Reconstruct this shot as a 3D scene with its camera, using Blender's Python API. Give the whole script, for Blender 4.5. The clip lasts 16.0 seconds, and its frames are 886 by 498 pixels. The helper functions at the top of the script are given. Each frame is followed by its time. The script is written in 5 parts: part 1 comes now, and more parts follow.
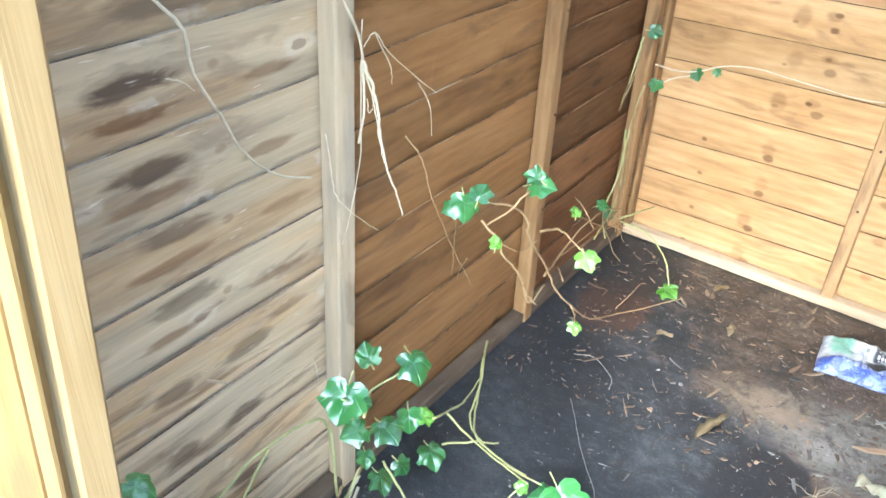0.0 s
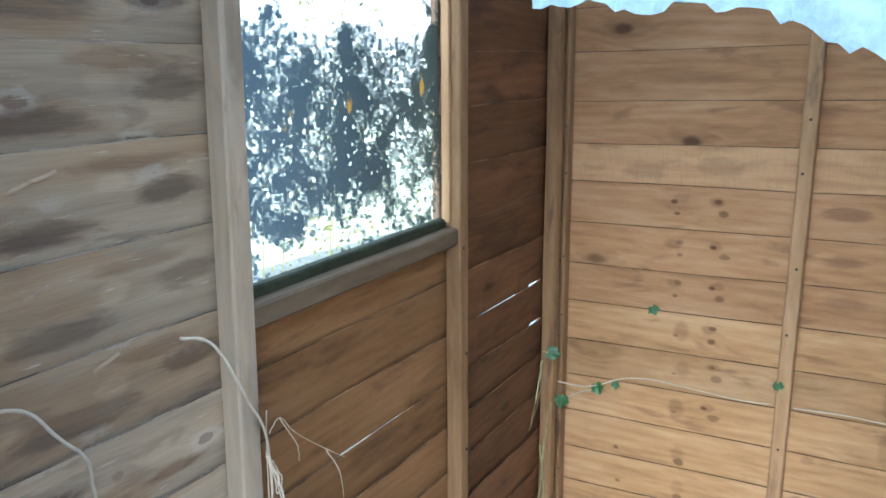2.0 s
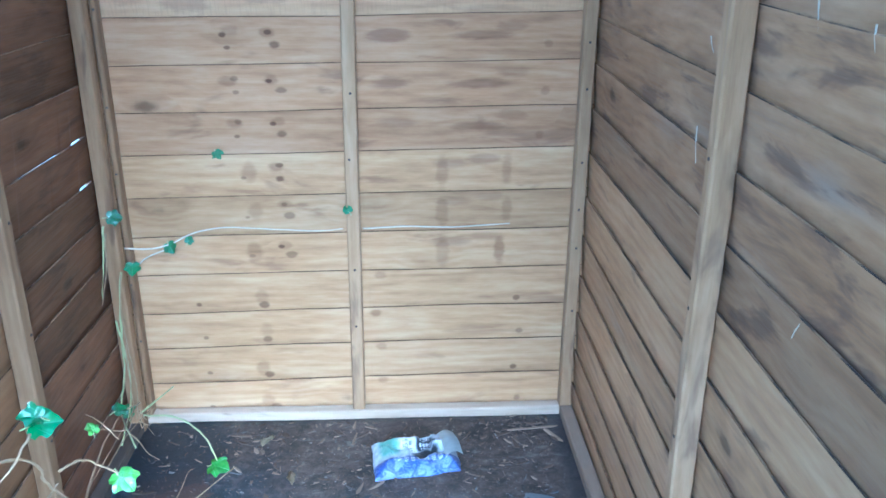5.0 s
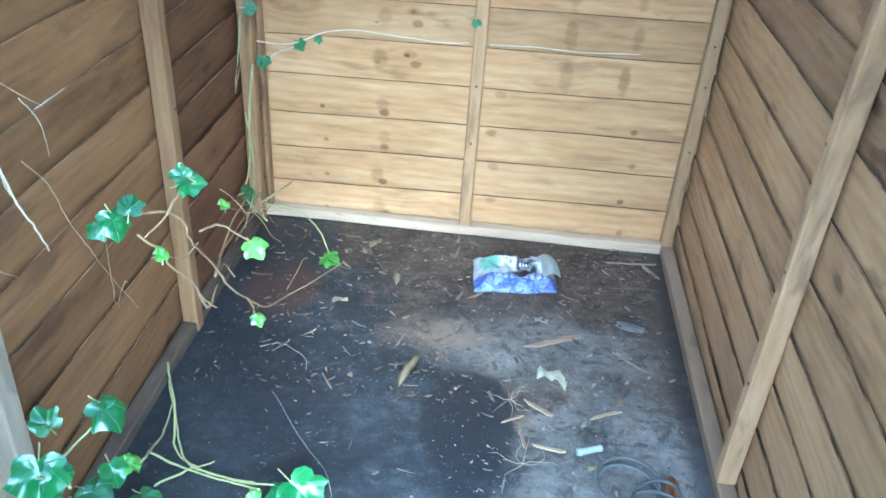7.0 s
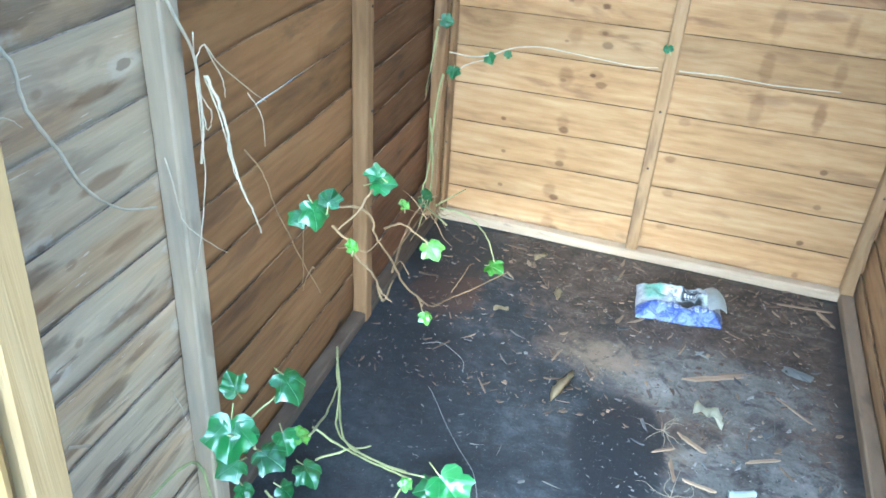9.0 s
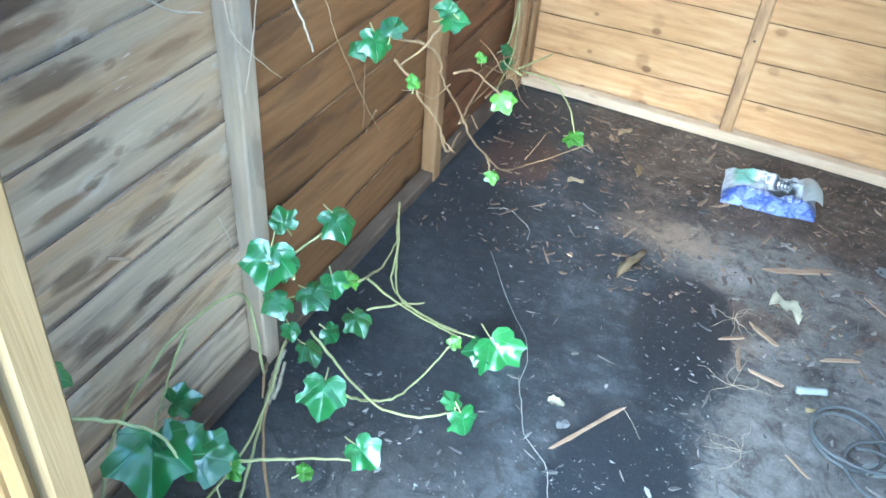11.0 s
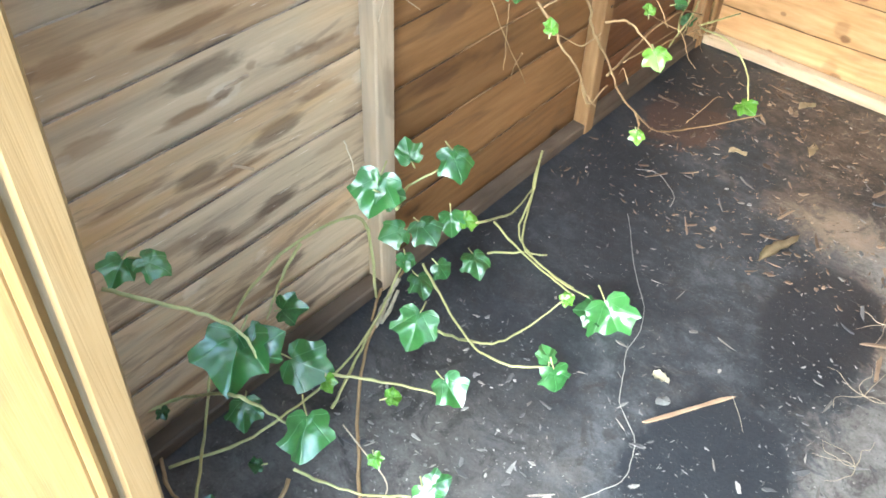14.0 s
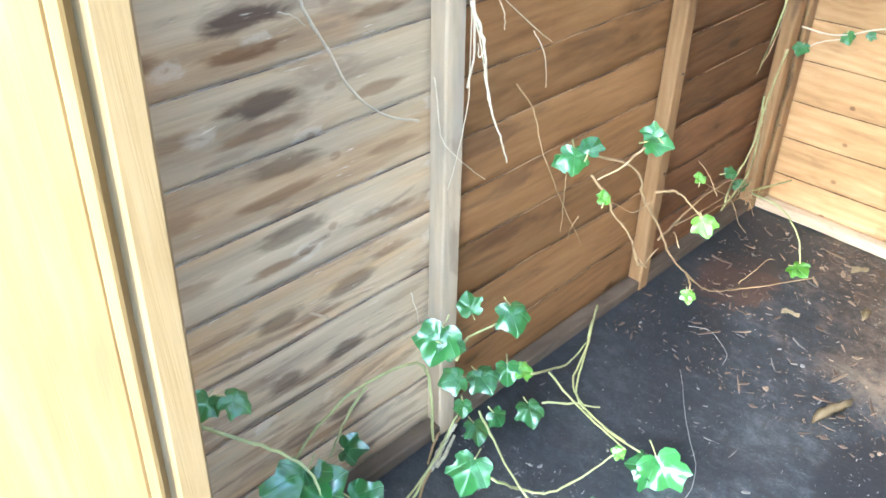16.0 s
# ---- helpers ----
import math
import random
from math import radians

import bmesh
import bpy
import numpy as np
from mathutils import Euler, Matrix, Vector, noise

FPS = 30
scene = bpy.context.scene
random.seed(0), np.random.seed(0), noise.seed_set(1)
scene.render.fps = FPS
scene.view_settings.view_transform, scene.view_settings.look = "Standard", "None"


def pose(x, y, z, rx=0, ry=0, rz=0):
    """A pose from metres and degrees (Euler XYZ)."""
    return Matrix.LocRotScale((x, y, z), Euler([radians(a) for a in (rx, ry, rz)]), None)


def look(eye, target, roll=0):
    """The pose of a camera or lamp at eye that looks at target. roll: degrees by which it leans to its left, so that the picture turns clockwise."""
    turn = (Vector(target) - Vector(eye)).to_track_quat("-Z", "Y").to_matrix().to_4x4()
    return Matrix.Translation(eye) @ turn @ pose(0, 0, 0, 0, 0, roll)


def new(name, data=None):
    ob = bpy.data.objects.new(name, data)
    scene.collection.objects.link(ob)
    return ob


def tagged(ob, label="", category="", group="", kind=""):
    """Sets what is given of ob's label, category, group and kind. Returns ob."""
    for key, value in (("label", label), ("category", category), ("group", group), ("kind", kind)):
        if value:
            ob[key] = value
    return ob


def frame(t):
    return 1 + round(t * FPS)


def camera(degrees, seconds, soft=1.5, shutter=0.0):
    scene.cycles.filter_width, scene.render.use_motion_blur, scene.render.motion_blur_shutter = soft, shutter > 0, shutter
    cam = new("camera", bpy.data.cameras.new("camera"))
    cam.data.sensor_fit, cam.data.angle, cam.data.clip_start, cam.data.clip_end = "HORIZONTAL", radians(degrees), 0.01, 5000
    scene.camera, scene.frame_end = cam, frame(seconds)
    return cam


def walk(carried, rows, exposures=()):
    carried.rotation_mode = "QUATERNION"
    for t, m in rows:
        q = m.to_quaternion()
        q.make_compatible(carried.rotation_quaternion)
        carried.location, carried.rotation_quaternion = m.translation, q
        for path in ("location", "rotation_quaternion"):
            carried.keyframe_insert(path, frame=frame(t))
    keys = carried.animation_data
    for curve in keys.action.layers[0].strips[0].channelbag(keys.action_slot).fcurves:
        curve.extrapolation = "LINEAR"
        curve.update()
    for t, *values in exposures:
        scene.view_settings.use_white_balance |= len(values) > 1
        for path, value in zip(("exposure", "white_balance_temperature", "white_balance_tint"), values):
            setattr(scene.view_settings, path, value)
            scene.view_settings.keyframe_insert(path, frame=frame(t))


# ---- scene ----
cam = camera(57.5, 16.0, 1.7)
PATH = [
    (0, (0.76, -1.999, 1.212), (-0.198, -0.615, 0.131), 2.9),
    (0.5, (0.762, -1.997, 1.264), (-0.234, -0.505, 0.38), 2.1),
    (1, (0.774, -1.988, 1.311), (-0.247, -0.421, 0.603), 0.9),
    (1.5, (0.78, -1.987, 1.337), (-0.23, -0.356, 0.77), -0.1),
    (2, (0.797, -1.988, 1.354), (-0.172, -0.296, 0.91), -0.5),
    (2.5, (0.766, -1.98, 1.357), (-0.175, -0.27, 0.921), -0.3),
    (3, (0.73, -1.991, 1.356), (-0.002, -0.167, 0.987), 0.2),
    (3.5, (0.704, -1.966, 1.315), (0.379, -0.037, 0.896), 1.5),
    (4, (0.69, -1.94, 1.278), (0.687, -0.009, 0.758), 1.9),
    (4.5, (0.719, -1.936, 1.249), (0.831, -0.039, 0.625), 0.9),
    (5, (0.731, -1.944, 1.233), (0.827, -0.08, 0.514), 0.3),
    (5.2, (0.729, -1.946, 1.223), (0.809, -0.101, 0.455), 0.3),
    (7.3, (0.672, -2.011, 1.18), (0.492, -0.334, 0.105), 4.4),
    (7.5, (0.664, -2.016, 1.177), (0.435, -0.341, 0.108), 4.7),
    (8, (0.652, -2.033, 1.191), (0.313, -0.367, 0.137), 4.8),
    (8.2, (0.645, -2.034, 1.206), (0.262, -0.378, 0.152), 4.6),
    (10.3, (0.657, -2.058, 1.184), (0.116, -0.494, 0.061), 3.6),
    (10.5, (0.657, -2.049, 1.164), (0.104, -0.519, 0.002), 3.8),
    (11, (0.684, -2.0, 1.104), (0.076, -0.595, -0.184), 4.4),
    (11.5, (0.697, -1.956, 1.052), (-0.08, -0.811, -0.391), 4.0),
    (12, (0.711, -1.95, 1.039), (-0.184, -1.023, -0.491), 1.6),
    (12.5, (0.731, -1.954, 1.036), (-0.179, -1.065, -0.507), 1.0),
    (13, (0.75, -1.944, 1.043), (-0.138, -1.024, -0.494), 1.8),
    (13.5, (0.765, -1.938, 1.071), (-0.149, -0.934, -0.397), 1.3),
    (14, (0.77, -1.939, 1.102), (-0.155, -0.853, -0.3), 1.4),
    (14.5, (0.777, -1.943, 1.123), (-0.177, -0.816, -0.227), 1.2),
    (15, (0.787, -1.958, 1.151), (-0.266, -0.797, -0.09), 0.6),
    (15.5, (0.81, -1.976, 1.172), (-0.347, -0.828, 0.014), 0.1),
    (16, (0.811, -1.982, 1.178), (-0.374, -0.842, 0.039), -0.0),
]
EXPOSURES = [(0, 3.3, 5050, -1), (0.5, 3.1, 4600, -3), (1.5, 2.84, 4720, 0), (2, 2.3, 4800, 3), (3, 2.03, 5050, 4), (3.5, 2.2, 5300, 3), (4, 2.53, 4130, 0),
             (4.5, 2.75, 3680, -2), (5, 2.87, 3520, -3), (7.5, 2.98, 4180, -8), (8, 3.03, 4300, -8), (10.5, 2.93, 4180, -6), (11, 2.98, 4300, -6), (11.5, 3.12, 4500, -6),
             (12.5, 2.85, 4950, 1), (14, 3.13, 5450, 1), (16, 3.38, 4920, 0)]
walk(cam, [(t, look(eye, target, roll)) for t, eye, target, roll in PATH], EXPOSURES)

# ---- world and light ----
world = bpy.data.worlds.new("overcast_sky")
scene.world = world
world.use_nodes = True
_w = world.node_tree
_sky = _w.nodes.new("ShaderNodeTexSky")
_sky.sky_type = "NISHITA"
_sky.sun_disc = False
_sky.sun_elevation = radians(36)
_sky.sun_rotation = radians(172)
_sky.air_density, _sky.dust_density = 1.0, 3.0
_bg = next(n for n in _w.nodes if n.type == "BACKGROUND")
_bg.inputs["Strength"].default_value = 0.15
_w.links.new(_sky.outputs[0], _bg.inputs["Color"])

_sun = bpy.data.lights.new("sun", "SUN")
_sun.energy = 1.0
_sun.angle = radians(60)
_sun.color = (1.0, 0.95, 0.88)
sun = new("sun", _sun)
sun.matrix_world = look((1.35, -6.0, 4.2), (0.65, -1.2, 0.55))

# ---- materials ----
class Tree:
    """Short calls for the nodes of one material."""

    def __init__(self, name):
        self.mat = bpy.data.materials.new(name)
        self.mat.use_nodes = True
        self.t = self.mat.node_tree
        self.t.nodes.clear()
        self.out = self.t.nodes.new("ShaderNodeOutputMaterial")

    def put(self, socket, value):
        if isinstance(value, bpy.types.NodeSocket):
            self.t.links.new(value, socket)
        elif value is not None:
            if isinstance(value, (tuple, list)) and len(value) == 3 and socket.type == "RGBA":
                value = (*value, 1.0)
            socket.default_value = value

    def coord(self):
        return self.t.nodes.new("ShaderNodeTexCoord").outputs["Object"]

    def rnd(self):
        return self.t.nodes.new("ShaderNodeObjectInfo").outputs["Random"]

    def island(self):
        return self.t.nodes.new("ShaderNodeNewGeometry").outputs["Random Per Island"]

    def math(self, op, a, b=None, c=None, clamp=False):
        n = self.t.nodes.new("ShaderNodeMath")
        n.operation, n.use_clamp = op, clamp
        for k, v in enumerate((a, b, c)):
            self.put(n.inputs[k], v)
        return n.outputs[0]

    def split(self, v):
        n = self.t.nodes.new("ShaderNodeSeparateXYZ")
        self.put(n.inputs[0], v)
        return n.outputs[0], n.outputs[1], n.outputs[2]

    def join(self, x, y, z):
        n = self.t.nodes.new("ShaderNodeCombineXYZ")
        for k, v in enumerate((x, y, z)):
            self.put(n.inputs[k], v)
        return n.outputs[0]

    def noise(self, v, scale, detail=3.0, rough=0.55, warp=0.0):
        n = self.t.nodes.new("ShaderNodeTexNoise")
        self.put(n.inputs["Vector"], v)
        self.put(n.inputs["Scale"], scale)
        self.put(n.inputs["Detail"], detail)
        self.put(n.inputs["Roughness"], rough)
        self.put(n.inputs["Distortion"], warp)
        return n.outputs[0]

    def cells(self, v, scale, jitter=1.0):
        n = self.t.nodes.new("ShaderNodeTexVoronoi")
        self.put(n.inputs["Vector"], v)
        self.put(n.inputs["Scale"], scale)
        self.put(n.inputs["Randomness"], jitter)
        return n.outputs["Distance"], n.outputs["Color"]

    def span(self, v, a, b, c=0.0, d=1.0, smooth=True):
        n = self.t.nodes.new("ShaderNodeMapRange")
        n.interpolation_type = "SMOOTHSTEP" if smooth else "LINEAR"
        for k, x in enumerate((v, a, b, c, d)):
            self.put(n.inputs[k], x)
        return n.outputs[0]

    def ramp(self, v, stops):
        n = self.t.nodes.new("ShaderNodeValToRGB")
        r = n.color_ramp
        while len(r.elements) < len(stops):
            r.elements.new(0.5)
        for e, (p, c) in zip(r.elements, stops):
            e.position, e.color = p, (*c, 1.0)
        self.put(n.inputs[0], v)
        return n.outputs[0]

    def mix(self, f, a, b, mode="MIX"):
        n = self.t.nodes.new("ShaderNodeMix")
        n.data_type, n.blend_type = "RGBA", mode
        self.put(n.inputs[0], f)
        self.put(n.inputs[6], a)
        self.put(n.inputs[7], b)
        return n.outputs[2]

    def marks(self, col, u, v, rows, shift, spread=0.03, rag=1.5):
        """Soft marks on a board, their rims ragged and drawn out along the grain: place along and up the board, half sizes, strength, the tint that the wood takes."""
        n = self.noise(self.join(self.math("MULTIPLY", u, 15.0), self.math("MULTIPLY", v, 55.0), self.math("MULTIPLY", shift, 19.0)), 1.0, 4.0, 0.6, 0.6)
        w = self.noise(self.join(self.math("MULTIPLY", u, 5.0), self.math("MULTIPLY", v, 14.0), self.math("MULTIPLY", shift, 43.0)), 1.0, 2.0)
        n = self.math("MULTIPLY_ADD", w, 0.5, n)
        for k, (mu, mv, hu, hv, strength, color) in enumerate(rows):
            f = self.math("FRACT", self.math("MULTIPLY_ADD", shift, 7.31 + 3.7 * k, 0.37 * k))
            off = self.math("MULTIPLY", self.math("SUBTRACT", f, 0.5), spread)
            a = self.math("DIVIDE", self.math("ADD", self.math("SUBTRACT", u, mu), off), hu)
            b = self.math("DIVIDE", self.math("MULTIPLY_ADD", off, 0.45, self.math("SUBTRACT", v, mv)), hv)
            d = self.math("SQRT", self.math("ADD", self.math("MULTIPLY", a, a), self.math("MULTIPLY", b, b)))
            d = self.math("MULTIPLY_ADD", self.math("SUBTRACT", n, 0.75), rag, d)
            g = self.math("MULTIPLY", self.math("MULTIPLY_ADD", f, 0.5, 0.6), strength)
            col = self.mix(self.math("MULTIPLY", self.span(d, 1.22, 0.55), g), col, color, "MULTIPLY")
        return col

    def bump(self, h, strength=0.3, dist=0.002):
        n = self.t.nodes.new("ShaderNodeBump")
        self.put(n.inputs["Height"], h)
        n.inputs["Strength"].default_value = strength
        n.inputs["Distance"].default_value = dist
        return n.outputs[0]

    def shade(self, color, rough=0.6, normal=None, metal=0.0, spec=0.5, trans=0.0, sub=0.0, alpha=None):
        n = self.t.nodes.new("ShaderNodeBsdfPrincipled")
        self.put(n.inputs["Base Color"], color)
        self.put(n.inputs["Roughness"], rough)
        self.put(n.inputs["Metallic"], metal)
        self.put(n.inputs["Specular IOR Level"], spec)
        self.put(n.inputs["Transmission Weight"], trans)
        if sub:
            self.put(n.inputs["Subsurface Weight"], sub)
        if normal is not None:
            self.put(n.inputs["Normal"], normal)
        if alpha is not None:
            self.put(n.inputs["Alpha"], alpha)
        return n.outputs[0]

    def done(self, surface):
        self.put(self.out.inputs["Surface"], surface)
        return self.mat


def wood(name, dark, mid, light, axis, stain=0.0, stain_color=(0.05, 0.035, 0.025), knot=0.7, grey=0.0,
         grey_color=(0.3, 0.28, 0.24), rough=0.62, blotch=0.0, seed=0.0, vary=0.3, marks=(), sawn=0.0, cut=0.56, sat=1.0):
    """Sawn softwood: growth rings bent round knots, fibres, stains, weathering. axis: the way of the grain."""
    m = Tree(name)

    def dull(c):
        g = 0.3 * c[0] + 0.6 * c[1] + 0.1 * c[2]
        return tuple(max(0.0, g + (k - g) * sat) for k in c)

    dark, mid, light = dull(dark), dull(mid), dull(light)
    x, y, z = m.split(m.coord())
    r = m.rnd()
    if axis == "x":
        u, v = x, m.math("ADD", z, m.math("MULTIPLY", y, 0.6))
    elif axis == "y":
        u, v = y, m.math("ADD", z, m.math("MULTIPLY", x, 0.6))
    else:
        u, v = z, m.math("ADD", x, y)
    shift = m.math("MULTIPLY_ADD", r, 23.0, seed)
    u2 = m.math("ADD", u, shift)
    # knots
    kv = m.join(m.math("MULTIPLY", u2, 4.2), m.math("MULTIPLY", v, 9.5), shift)
    kd, kc = m.cells(kv, 1.0)
    kr, kg, kb = m.split(kc)
    keep = m.math("GREATER_THAN", kr, 0.5)
    wob = m.noise(m.join(m.math("MULTIPLY", u2, 30.0), m.math("MULTIPLY", v, 30.0), shift), 1.0, 2.0)
    kd2 = m.math("MULTIPLY_ADD", m.math("SUBTRACT", wob, 0.5), 0.16, kd)
    core = m.math("MULTIPLY", m.span(kd2, 0.17, 0.05), keep)
    halo = m.math("MULTIPLY", m.span(kd2, 0.48, 0.08), keep)
    # rings
    big = m.noise(m.join(m.math("MULTIPLY", u2, 1.6), m.math("MULTIPLY", v, 9.0), shift), 1.0, 3.0, 0.5, 0.4)
    phase = m.math("MULTIPLY", v, 230.0)
    phase = m.math("MULTIPLY_ADD", big, 26.0, phase)
    phase = m.math("MULTIPLY_ADD", halo, 7.0, phase)
    ring = m.math("MULTIPLY_ADD", m.math("SINE", phase), 0.5, 0.5)
    fibre = m.noise(m.join(m.math("MULTIPLY", u2, 9.0), m.math("MULTIPLY", v, 420.0), shift), 1.0, 2.0)
    patch = m.noise(m.join(m.math("MULTIPLY", u2, 2.4), m.math("MULTIPLY", v, 13.0), m.math("ADD", shift, 4.0)), 1.0, 4.0, 0.6)
    fine = m.noise(m.join(m.math("MULTIPLY", u2, 11.0), m.math("MULTIPLY", v, 60.0), shift), 1.0, 4.0, 0.65)
    tone = m.math("MULTIPLY_ADD", ring, 0.07, m.math("MULTIPLY_ADD", fibre, 0.16, m.math("MULTIPLY_ADD", fine, 0.35, m.math("MULTIPLY", patch, 0.5))))
    col = m.ramp(tone, [(0.26, dark), (0.52, mid), (0.82, light)])
    # greyed by weather
    if grey:
        gn = m.noise(m.join(m.math("MULTIPLY", u2, 1.8), m.math("MULTIPLY", v, 11.0), 2.0), 1.0, 4.0, 0.6)
        col = m.mix(m.span(gn, 0.62 - 0.45 * grey, 0.95 - 0.45 * grey), col, grey_color)
    col = m.mix(m.math("MULTIPLY", halo, 0.35 * knot), col, tuple(c * 0.62 for c in dark))
    col = m.mix(m.math("MULTIPLY", core, knot), col, tuple(c * 0.33 for c in dark))
    if marks:
        # boards sawn from one log: the same knots, row under row
        col = m.marks(col, u, m.math("MULTIPLY_ADD", u, -0.015, z), marks, r, 0.022, 1.2)
    if sawn:
        teeth = m.noise(m.join(m.math("MULTIPLY", u, 260.0), m.math("MULTIPLY", v, 22.0), 1.0), 1.0, 2.0, 0.6)
        col = m.mix(m.math("MULTIPLY", m.span(teeth, 0.5, 0.62), sawn), col, tuple(c * 0.75 for c in dark))
    if stain:
        sn = m.noise(m.join(m.math("MULTIPLY", u2, 4.0), m.math("MULTIPLY", v, 15.0), m.math("ADD", shift, 9.0)), 1.0, 4.0, 0.6, 0.5)
        col = m.mix(m.math("MULTIPLY", m.span(sn, cut, cut + 0.13), stain), col, stain_color)
    if blotch:
        bd, bc = m.cells(m.join(m.math("MULTIPLY", u2, 6.5), m.math("MULTIPLY", v, 15.0), m.math("ADD", shift, 2.0)), 1.0, 0.9)
        b1, b2, b3 = m.split(bc)
        bn = m.noise(m.join(m.math("MULTIPLY", u2, 22.0), m.math("MULTIPLY", v, 60.0), 3.0), 1.0, 3.0, 0.6)
        bd = m.math("MULTIPLY_ADD", m.math("SUBTRACT", bn, 0.5), 0.55, bd)
        bm_ = m.math("MULTIPLY", m.span(bd, 0.42, 0.22), m.math("GREATER_THAN", b2, 0.55))
        col = m.mix(m.math("MULTIPLY", bm_, blotch), col, stain_color)
    val = m.span(r, 0.0, 1.0, 1.0 - vary, 1.0 + vary * 0.5, smooth=False)
    n = m.t.nodes.new("ShaderNodeHueSaturation")
    m.put(n.inputs["Value"], val)
    m.put(n.inputs["Color"], col)
    h = m.math("ADD", m.math("MULTIPLY", fibre, 0.7), m.math("MULTIPLY", ring, 0.2))
    h = m.math("MULTIPLY_ADD", core, -0.6, h)
    rr = m.span(fibre, 0.2, 0.8, rough - 0.1, rough + 0.14)
    return m.done(m.shade(n.outputs[0], rr, m.bump(h, 0.35, 0.0012), spec=0.35))


def plain(name, color, rough=0.6, vary=0.25, scale=40.0, bump=0.2, spec=0.4, metal=0.0, sub=0.0):
    """A surface of one colour with fine mottling."""
    m = Tree(name)
    c = m.coord()
    n1 = m.noise(c, scale, 4.0, 0.6)
    n2 = m.noise(c, scale * 0.17, 3.0, 0.5)
    f = m.math("MULTIPLY_ADD", n1, 0.5, m.math("MULTIPLY", n2, 0.5))
    a = tuple(max(0.0, k * (1 - vary)) for k in color)
    b = tuple(min(1.0, k * (1 + vary)) for k in color)
    col = m.ramp(f, [(0.3, a), (0.7, b)])
    return m.done(m.shade(col, rough, m.bump(n1, bump, 0.001), metal, spec, sub=sub))


def weathered_boards(name, marks, value, damp=0.0, knots=0.74):
    """Old sawn boards, part ochre, part silvered: long soft bands along the grain, pale-ringed knots, dusky oval marks, black damp."""
    m = Tree(name)
    x, y, z = m.split(m.coord())
    r = m.rnd()
    sh = m.math("MULTIPLY", r, 31.0)
    u = m.math("ADD", y, sh)
    v = m.math("ADD", z, m.math("MULTIPLY", x, 0.6))

    def band(a, b, off, detail=4.0, rough=0.6, warp=0.3):
        return m.noise(m.join(m.math("MULTIPLY", u, a), m.math("MULTIPLY", v, b), m.math("ADD", sh, off)), 1.0, detail, rough, warp)

    # knots push the grain aside
    kd, kc = m.cells(m.join(m.math("MULTIPLY", u, 8.0), m.math("MULTIPLY", v, 16.0), sh), 1.0)
    k1, k2, k3 = m.split(kc)
    keep = m.math("GREATER_THAN", k1, knots)
    kd = m.math("MULTIPLY_ADD", m.math("SUBTRACT", band(40.0, 60.0, 1.0, 3.0), 0.5), 0.32, kd)
    core = m.math("MULTIPLY", m.span(kd, 0.15, 0.08), keep)
    rim = m.math("MULTIPLY", m.math("MULTIPLY", m.span(kd, 0.30, 0.20), m.span(kd, 0.09, 0.17)), keep)
    wide = m.math("MULTIPLY", m.span(kd, 0.55, 0.1), keep)
    vv = m.math("MULTIPLY_ADD", wide, 0.007, v)
    long = m.noise(m.join(m.math("MULTIPLY", u, 2.0), m.math("MULTIPLY", vv, 26.0), sh), 1.0, 5.0, 0.62, 0.2)
    fibre = m.noise(m.join(m.math("MULTIPLY", u, 14.0), m.math("MULTIPLY", vv, 330.0), sh), 1.0, 3.0, 0.6)
    tone = m.math("MULTIPLY_ADD", long, 0.8, m.math("MULTIPLY", fibre, 0.2))
    warm = m.ramp(tone, [(0.28, (0.21, 0.145, 0.085)), (0.50, (0.355, 0.250, 0.142)), (0.72, (0.47, 0.355, 0.218))])
    cool = m.ramp(tone, [(0.28, (0.25, 0.200, 0.138)), (0.50, (0.37, 0.293, 0.192)), (0.72, (0.48, 0.392, 0.268))])
    col = m.mix(m.span(band(2.0, 9.0, 3.0), 0.38, 0.58), warm, cool)
    # an ochre band where the board above has kept the rain off
    col = m.mix(m.math("MULTIPLY", m.span(band(1.6, 9.0, 5.0), 0.56, 0.70), 0.5), col, (0.43, 0.29, 0.13))
    # dusky smudges drawn along the grain
    sm = m.math("ADD", band(5.0, 22.0, 7.0, 4.0, 0.6, 0.6), m.math("MULTIPLY", m.math("SUBTRACT", fibre, 0.5), 0.10))
    col = m.mix(m.math("MULTIPLY", m.span(sm, 0.55, 0.66), 0.45), col, (0.165, 0.118, 0.085))
    if damp:
        dp = m.math("ADD", band(3.0, 26.0, 11.0, 5.0, 0.65, 0.6), m.math("MULTIPLY", m.math("SUBTRACT", fibre, 0.5), 0.2))
        col = m.mix(m.math("MULTIPLY", m.span(dp, 0.50, 0.62), damp), col, (0.105, 0.066, 0.046))
    # knots: pale worn rim, dark heart
    col = m.mix(m.math("MULTIPLY", rim, 0.4), col, (0.50, 0.45, 0.37))
    col = m.mix(m.math("MULTIPLY", core, 0.6), col, (0.17, 0.125, 0.095))
    col = m.marks(col, y, z, marks, r)
    # pale torn fibres
    tear = m.noise(m.join(m.math("MULTIPLY", u, 20.0), m.math("MULTIPLY", vv, 210.0), m.math("ADD", sh, 2.0)), 1.0, 2.0, 0.5)
    col = m.mix(m.math("MULTIPLY", m.span(tear, 0.70, 0.76), 0.45), col, (0.66, 0.60, 0.50))
    n = m.t.nodes.new("ShaderNodeHueSaturation")
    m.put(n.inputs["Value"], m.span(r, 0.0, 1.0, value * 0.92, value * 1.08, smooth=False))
    m.put(n.inputs["Color"], col)
